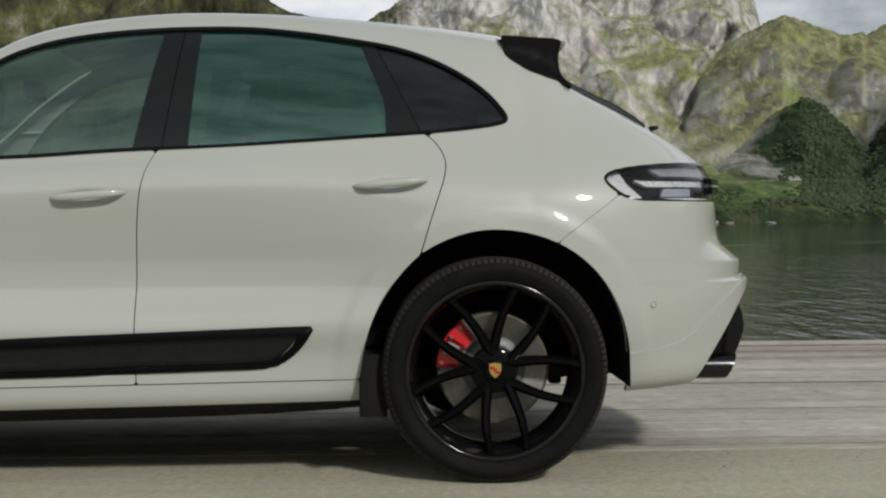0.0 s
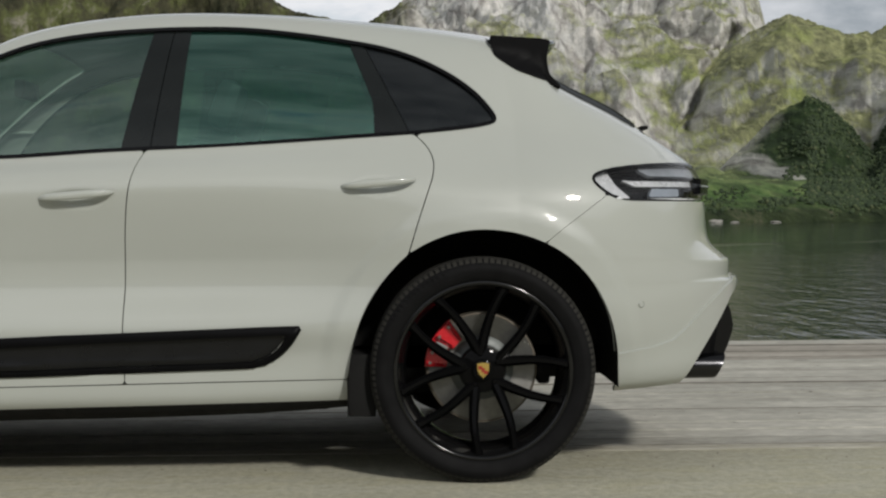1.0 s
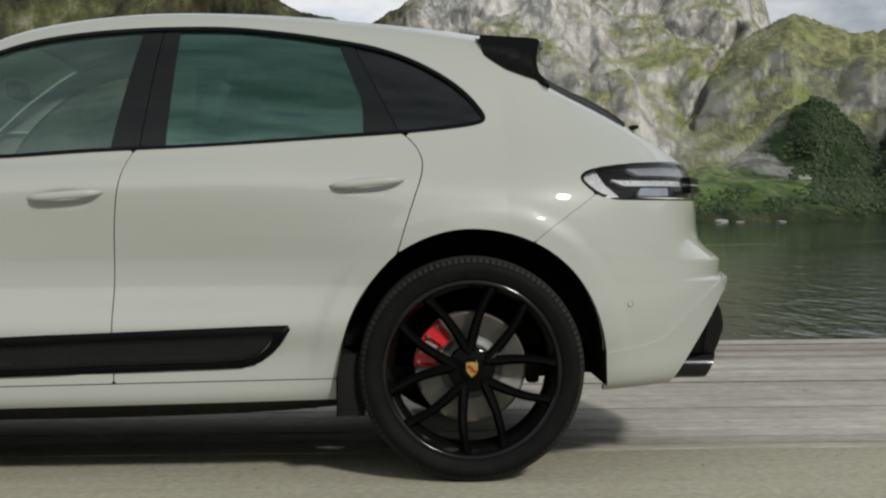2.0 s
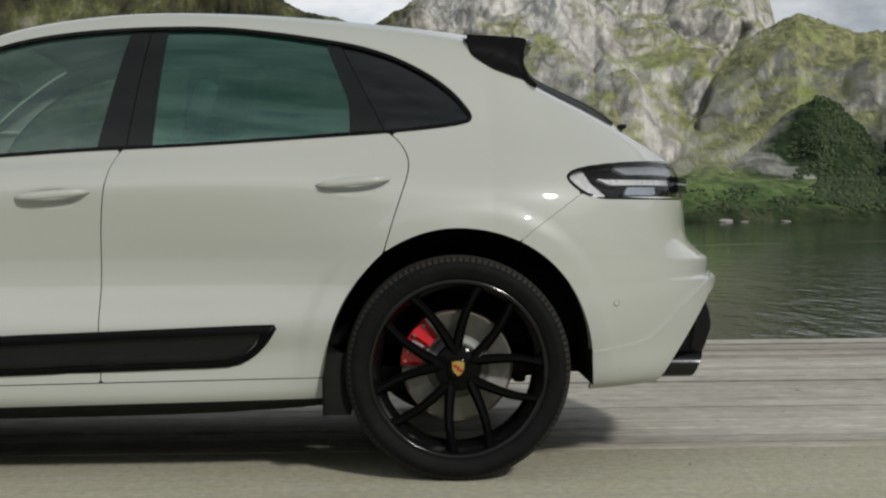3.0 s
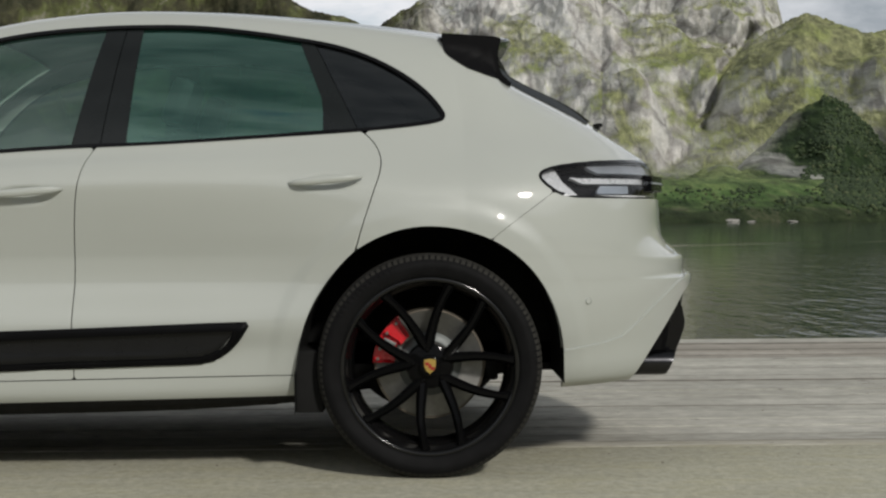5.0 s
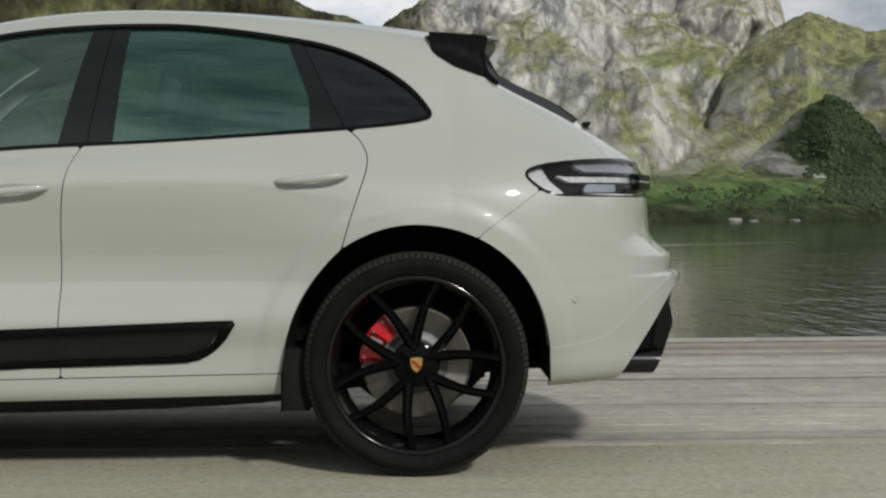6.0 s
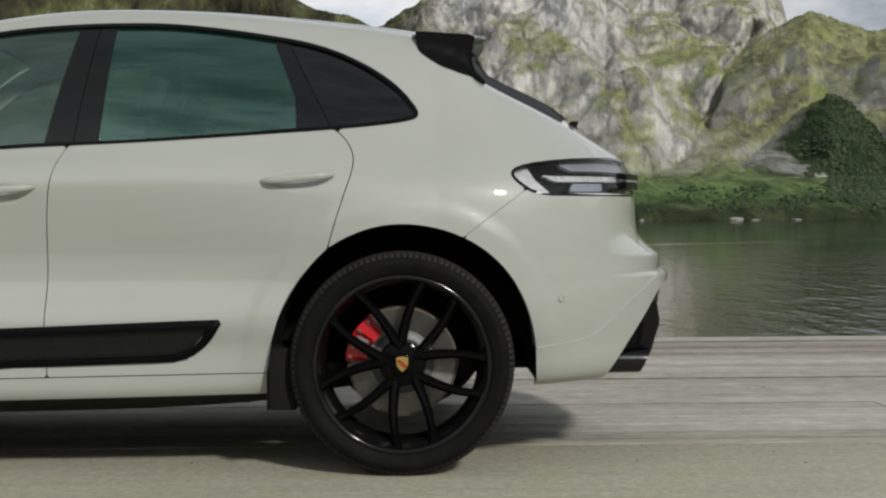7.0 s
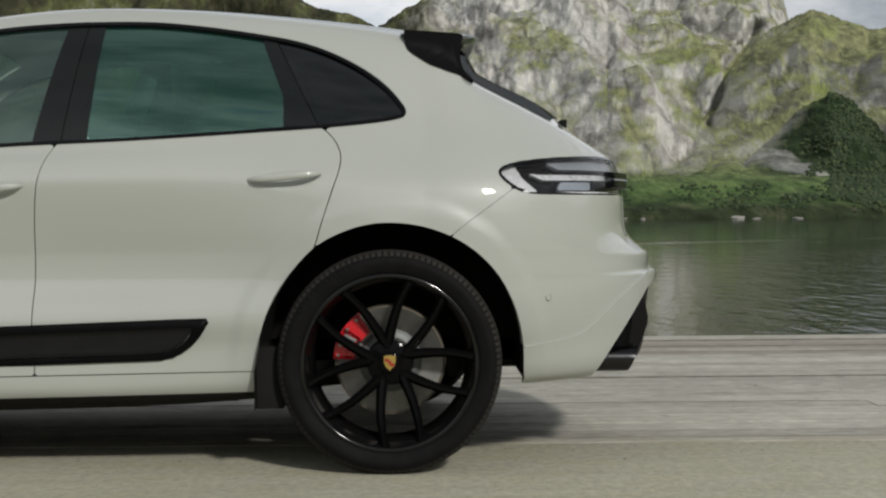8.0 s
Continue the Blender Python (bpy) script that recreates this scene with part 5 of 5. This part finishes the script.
def build_cabin(car):
    bm = bmesh.new()
    box(bm, -3.3, -0.30, 0.50, 2 * MID - 0.50, 0.20, 0.44, 0.03)
    box(bm, -0.32, 0.70, 0.50, 2 * MID - 0.50, 0.30, 0.44, 0.03)
    box(bm, -2.3, -0.95, 0.14, 2 * MID - 0.14, 0.215, 0.40, 0.02)
    box(bm, -0.97, -0.50, 0.14, 2 * MID - 0.14, 0.230, 0.40, 0.02)
    box(bm, -0.97, -0.72, 0.30, 2 * MID - 0.30, 0.228, 0.30, 0.008)
    part("underbody", bm, RUBBER_BLACK, car, "matt black floor pan")
    bm = bmesh.new()
    box(bm, -2.35, -1.95, 0.20, 2 * MID - 0.20, 0.55, 1.05, 0.06)
    part("dashboard", bm, CABIN, car)
    bm = bmesh.new()
    box(bm, 0.05, 0.60, 0.25, 2 * MID - 0.25, 0.90, 1.02, 0.04)
    part("parcel_shelf", bm, CABIN, car)
    for far in (0, 1):
        bm = bmesh.new()
        y0, y1 = (0.085, 0.12) if not far else (2 * MID - 0.12, 2 * MID - 0.085)
        box(bm, -2.05, -0.46, y0, y1, 0.36, 1.03, 0.01)
        part("door_lining", bm, CABIN, car)
        seat(car, -1.35, 0.55 if not far else 2 * MID - 0.55, 0.25)
    seat(car, -0.42, MID, 0.42)
    bm = bmesh.new()
    m = Matrix.Translation((-1.80, 0.55, 1.03)) @ Matrix.Rotation(radians(68), 4, "Y")
    rings = []
    for k in range(32):
        a = 2 * math.pi * k / 32
        rings.append([bm.verts.new(m @ Vector(((0.175 + 0.014 * math.cos(b)) * math.cos(a), (0.175 + 0.014 * math.cos(b)) * math.sin(a), 0.014 * math.sin(b)))) for b in np.linspace(0, 2 * math.pi, 8, endpoint=False)])
    for k in range(32):
        p, q = rings[k], rings[(k + 1) % 32]
        for i in range(8):
            bm.faces.new((p[i], p[(i + 1) % 8], q[(i + 1) % 8], q[i]))
    part("steering_wheel", bm, CABIN_GREY, car, "grey steering wheel rim")
    bm = bmesh.new()
    box(bm, -1.72, -1.68, MID - 0.12, MID + 0.12, 1.33, 1.40, 0.015)
    part("rear_view_mirror", bm, CABIN, car)


def build_rear_details(car):
    upper = round_path([(0.052, 1.497), (0.16, 1.490), (0.256, 1.477), (0.252, 1.455), (0.247, 1.41), (0.258, 1.36), (0.300, 1.316)], 5, False)
    lower = round_path([(0.050, 1.480), (0.062, 1.430), (0.098, 1.400), (0.138, 1.374), (0.200, 1.350), (0.268, 1.326), (0.298, 1.311)], 5, False)
    skin = SIDE.reshape(-1, 3)
    for far in (False, True):
        bm = bmesh.new()
        rows = []
        for p, q in zip(upper, lower):
            outer, inner = [], []
            for t in np.linspace(0, 1, 6):
                x, z = p * (1 - t) + q * t
                near = skin[np.argmin(np.hypot(skin[:, 0] - x, skin[:, 2] - z))]
                y = min(0.345, near[1] - 0.006) if z < 1.45 else 0.345
                outer.append(bm.verts.new((x, 2 * MID - y if far else y, z)))
                inner.append(bm.verts.new((x, 2 * MID - 0.40 if far else 0.40, z)))
            rows.append((outer, inner))
        for (o0, i0), (o1, i1) in zip(rows, rows[1:]):
            for k in range(5):
                bm.faces.new((o0[k], o0[k + 1], o1[k + 1], o1[k]))
                bm.faces.new((i0[k], i1[k], i1[k + 1], i0[k + 1]))
            bm.faces.new((o0[0], o1[0], i1[0], i0[0]))
            bm.faces.new((o0[5], i0[5], i1[5], o1[5]))
        part("spoiler_side", bm, BLADE_BLACK, car, "black spoiler side blade", 40)
    bm = bmesh.new()
    rings = []
    for t in np.linspace(0, 1, 21):
        y = 0.375 + (2 * MID - 0.75) * t
        b = 1 - abs(2 * t - 1) ** 2.5
        dx, dz = 0.066 * b, 0.045 * b
        rings.append([(0.04, y, 1.485 + dz), (0.16 + dx * 0.5, y, 1.487 + dz), (0.255 + dx, y, 1.476 + dz), (0.258 + dx, y, 1.466 + dz), (0.246 + dx, y, 1.452 + dz), (0.16, y, 1.44 + dz), (0.06, y, 1.455 + dz)])
    loft(bm, rings)
    part("spoiler", bm, GLOSS_BLACK, car, "gloss black roof spoiler", 30)
    bm = bmesh.new()
    prism(bm, [(0.70, 0.56), (0.875, 0.575), (0.903, 0.54), (0.915, 0.470), (0.895, 0.415), (0.872, 0.363), (0.850, 0.305), (0.68, 0.300)], 0.42, 2 * MID - 0.42)
    bmesh.ops.bevel(bm, geom=[e for e in bm.edges], offset=0.008, segments=2, affect="EDGES")
    part("diffuser_centre", bm, GLOSS_BLACK, car, "gloss black middle of the diffuser", 30)
    cols = [i for i in range(len(U)) if U[i] > 2.60][::4] + [len(U) - 1]
    line = []
    for i in cols:
        r = int(np.argmin(np.abs(SIDE[:, i, 2] - 0.972)))
        line.append((SIDE[r, i], unit(SIDE_N[r, i] * np.array([1, 1, 0]))))
    line += [(p * np.array([1, -1, 1]) + np.array([0, 2 * MID, 0]), n * np.array([1, -1, 1])) for p, n in line[-2::-1]]
    for name, lo, hi, out, mat, label in (("light_bar", -0.030, 0.030, 0.020, LAMP_DARK, "black light bar across the tailgate"),
                                          ("light_strip", -0.006, 0.008, 0.024, LAMP_MID, "pale strip in the light bar")):
        bm = bmesh.new()
        loft(bm, [[p + n * k + np.array([0, 0, z]) for k, z in ((-0.01, lo), (out, lo + 0.004), (out, hi - 0.004), (-0.01, hi))] for p, n in line])
        bar = part(name, bm, mat, car if name == "light_bar" else bar, label, 40)
    sx, sz = 0.530, 0.576
    near = np.argmin(np.hypot(SIDE[..., 0] - sx, SIDE[..., 2] - sz))
    sy = float(SIDE.reshape(-1, 3)[near][1]) - 0.0065
    sn = SIDE_N.reshape(-1, 3)[near]
    lean_out = math.degrees(math.atan2(sn[0], -sn[1]))
    for far in (False, True):
        Yv = lambda y: 2 * MID - y if far else y
        for y0 in (0.36, 0.48):
            bm = bmesh.new()
            lathe(bm, [(0.0005, 0.18), (0.034, 0.18), (0.036, 0.0), (0.041, 0.0), (0.042, 0.02), (0.042, 0.20)], 28)
            lean = Matrix.Identity(4)
            lean[0][2] = 0.45
            m = Matrix.Translation((0.846, Yv(y0), 0.342)) @ lean @ Matrix.Rotation(radians(90), 4, "Z") @ Matrix.Diagonal((1.2, 1, 1.05, 1))
            bmesh.ops.transform(bm, matrix=m, verts=bm.verts)
            part("exhaust_tip", bm, EXHAUST, car, "dark chrome exhaust tip")
        bm = bmesh.new()
        lathe(bm, [(0.0005, 0.004), (0.0085, 0.004), (0.0092, 0.0065), (0.0098, 0.0065), (0.0104, 0.0035), (0.0125, 0.006)], 20)
        m = Matrix.Translation((sx, Yv(sy), sz)) @ Matrix.Rotation(radians(lean_out if not far else 180 - lean_out), 4, "Z")
        bmesh.ops.transform(bm, matrix=m, verts=bm.verts)
        part("parking_sensor", bm, PAINT, car, "small round parking sensor")
    bm = bmesh.new()
    box(bm, 0.625, 0.650, MID - 0.32, MID - 0.02, 1.186, 1.200, 0.004)
    box(bm, 0.640, 0.675, MID - 0.06, MID - 0.01, 1.178, 1.205, 0.008)
    part("rear_wiper", bm, RUBBER_BLACK, car, "black rear wiper")


def build_car():
    car = tagged(new("car"), "chalk grey sport utility car with black wheels, parked on the quay", "car")
    build_body(car)
    wheel = build_wheel(car)
    wheel.location = (0, 0, 0.368)
    for x, far in ((0, True), (-WHEELBASE, False), (-WHEELBASE, True)):
        copy_thing(wheel, pose(x, 2 * MID if far else 0, 0.368, 0, 0, 180 if far else 0))
    for x in (0, -WHEELBASE):
        for far in (False, True):
            build_brake(car, x, far)
            build_liner(car, x, far)
    for far in (False, True):
        handle(car, -0.337, 0.980, 0.006, far)
        handle(car, -1.306, 0.947, 0.005, far)
    build_cabin(car)
    build_rear_details(car)


build_car()


# ---- the deck's planks, and the last line ----
def build_deck():
    # solid base coloured black in place of the shade under the plank gaps
    bm = bmesh.new()
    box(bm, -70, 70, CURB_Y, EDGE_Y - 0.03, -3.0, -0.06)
    deck = tagged(part("timber_deck", bm, RUBBER_BLACK, None), "grey weathered timber deck of the quay over a solid black base", "deck", kind="structure")
    rng = random.Random(5)
    rows, y = [], CURB_Y + 0.115
    while y < EDGE_Y - 0.1:
        w = rng.uniform(0.165, 0.215)
        rows.append((y, min(w, EDGE_Y - y)))
        y += w
    rest = bmesh.new()

    def plank(x0, x1, y0, w, near, top, g, worn, dark):
        lo, hi = y0 + g, y0 + w - g
        sec = [(lo, -0.05), (lo, top - worn), (lo + worn, top), (hi - worn, top), (hi, top - worn), (hi, -0.05)]
        verts = [(x, a, b) for x in (x0 + 0.0004, x1 - 0.0004) for a, b in sec]
        faces = [(i, i + 1, i + 7, i + 6) for i in range(5)] + [(5, 0, 6, 11), (5, 4, 3, 2, 1, 0), (6, 7, 8, 9, 10, 11)]
        if near:
            ob = mesh_object("plank", verts, faces, PLANK_BROWN if 3.75 < y0 < 4.75 else PLANK, deck, smooth=False)
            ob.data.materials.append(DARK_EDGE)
            # front edges coloured dark to draw the shade lines between planks
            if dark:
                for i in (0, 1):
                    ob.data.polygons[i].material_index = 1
        else:
            vs = [rest.verts.new(v) for v in verts]
            for f in faces:
                rest.faces.new([vs[i] for i in f])

    for y0, w in rows:
        g = 0.0025 + (rng.uniform(0.006, 0.013) if rng.random() < 0.4 else rng.uniform(0, 0.003))
        if 3.75 < y0 < 4.75:
            g = 0.002
        dark = rng.random() < 0.6
        worn = rng.choice((0.0015, 0.002, 0.003, 0.005)) if dark else rng.choice((0.001, 0.003))
        x = -62 - rng.uniform(0, 4)
        while x < 62:
            L = rng.uniform(5.0, 7.5)
            plank(x, x + L, y0, w, -8 < x < 11, rng.uniform(-0.003, 0.002), g, worn, dark)
            x += L
    part("far_planks", rest, PLANK, deck, "weathered planks further along the deck")
    tagged(bpy.data.objects["far_planks"], kind="stuff")
    bm = bmesh.new()
    x = -62
    while x < 62:
        box(bm, x, x + 5.99, CURB_Y, CURB_Y + 0.11, -0.06, 0.002, 0.004)
        x += 6
    part("curb_beam", bm, PLANK_PALE, deck, "pale timber edge beam")


def build_grit():
    """Crumbs of stone and bark lying on the quay and along the timber's edge."""
    rng = np.random.default_rng(21)
    shape = np.array([(1, 0, 0), (-1, 0, 0), (0, 1, 0), (0, -1, 0), (0, 0, 1), (0, 0, -1)], float)
    tris = np.array([(0, 2, 4), (2, 1, 4), (1, 3, 4), (3, 0, 4), (2, 0, 5), (1, 2, 5), (3, 1, 5), (0, 3, 5)])
    verts, faces = [], []
    for k in range(48):
        x = rng.uniform(-2.6, 3.2)
        y = CURB_Y - abs(rng.normal(0, 0.35)) if k % 3 else rng.uniform(CURB_Y, 3.5)
        r = rng.uniform(0.0018, 0.0042)
        p = shape * rng.uniform(0.6, 1.3, (6, 1)) * r * np.array([1.5, 1.0, 0.6])
        verts.append(p + np.array([x, y, 0.4 * r]))
        faces.append(tris + 6 * k)
    ob = mesh_object("grit", np.concatenate(verts), np.concatenate(faces).tolist(), GRIT, smooth=False)
    tagged(ob, "small dark crumbs of stone and bark on the quay", "grit", kind="stuff")


GRIT = simple("dark_grit", (0.14, 0.125, 0.10), 0.9, vary=0.5)
PLANK_PALE = plank_material("pale_edge_timber", (0.37, 0.355, 0.31), (0.51, 0.495, 0.45), True)
build_deck()
build_grit()


def motions():
    """The car stands still, so nothing but the camera moves."""
    return None


motions()
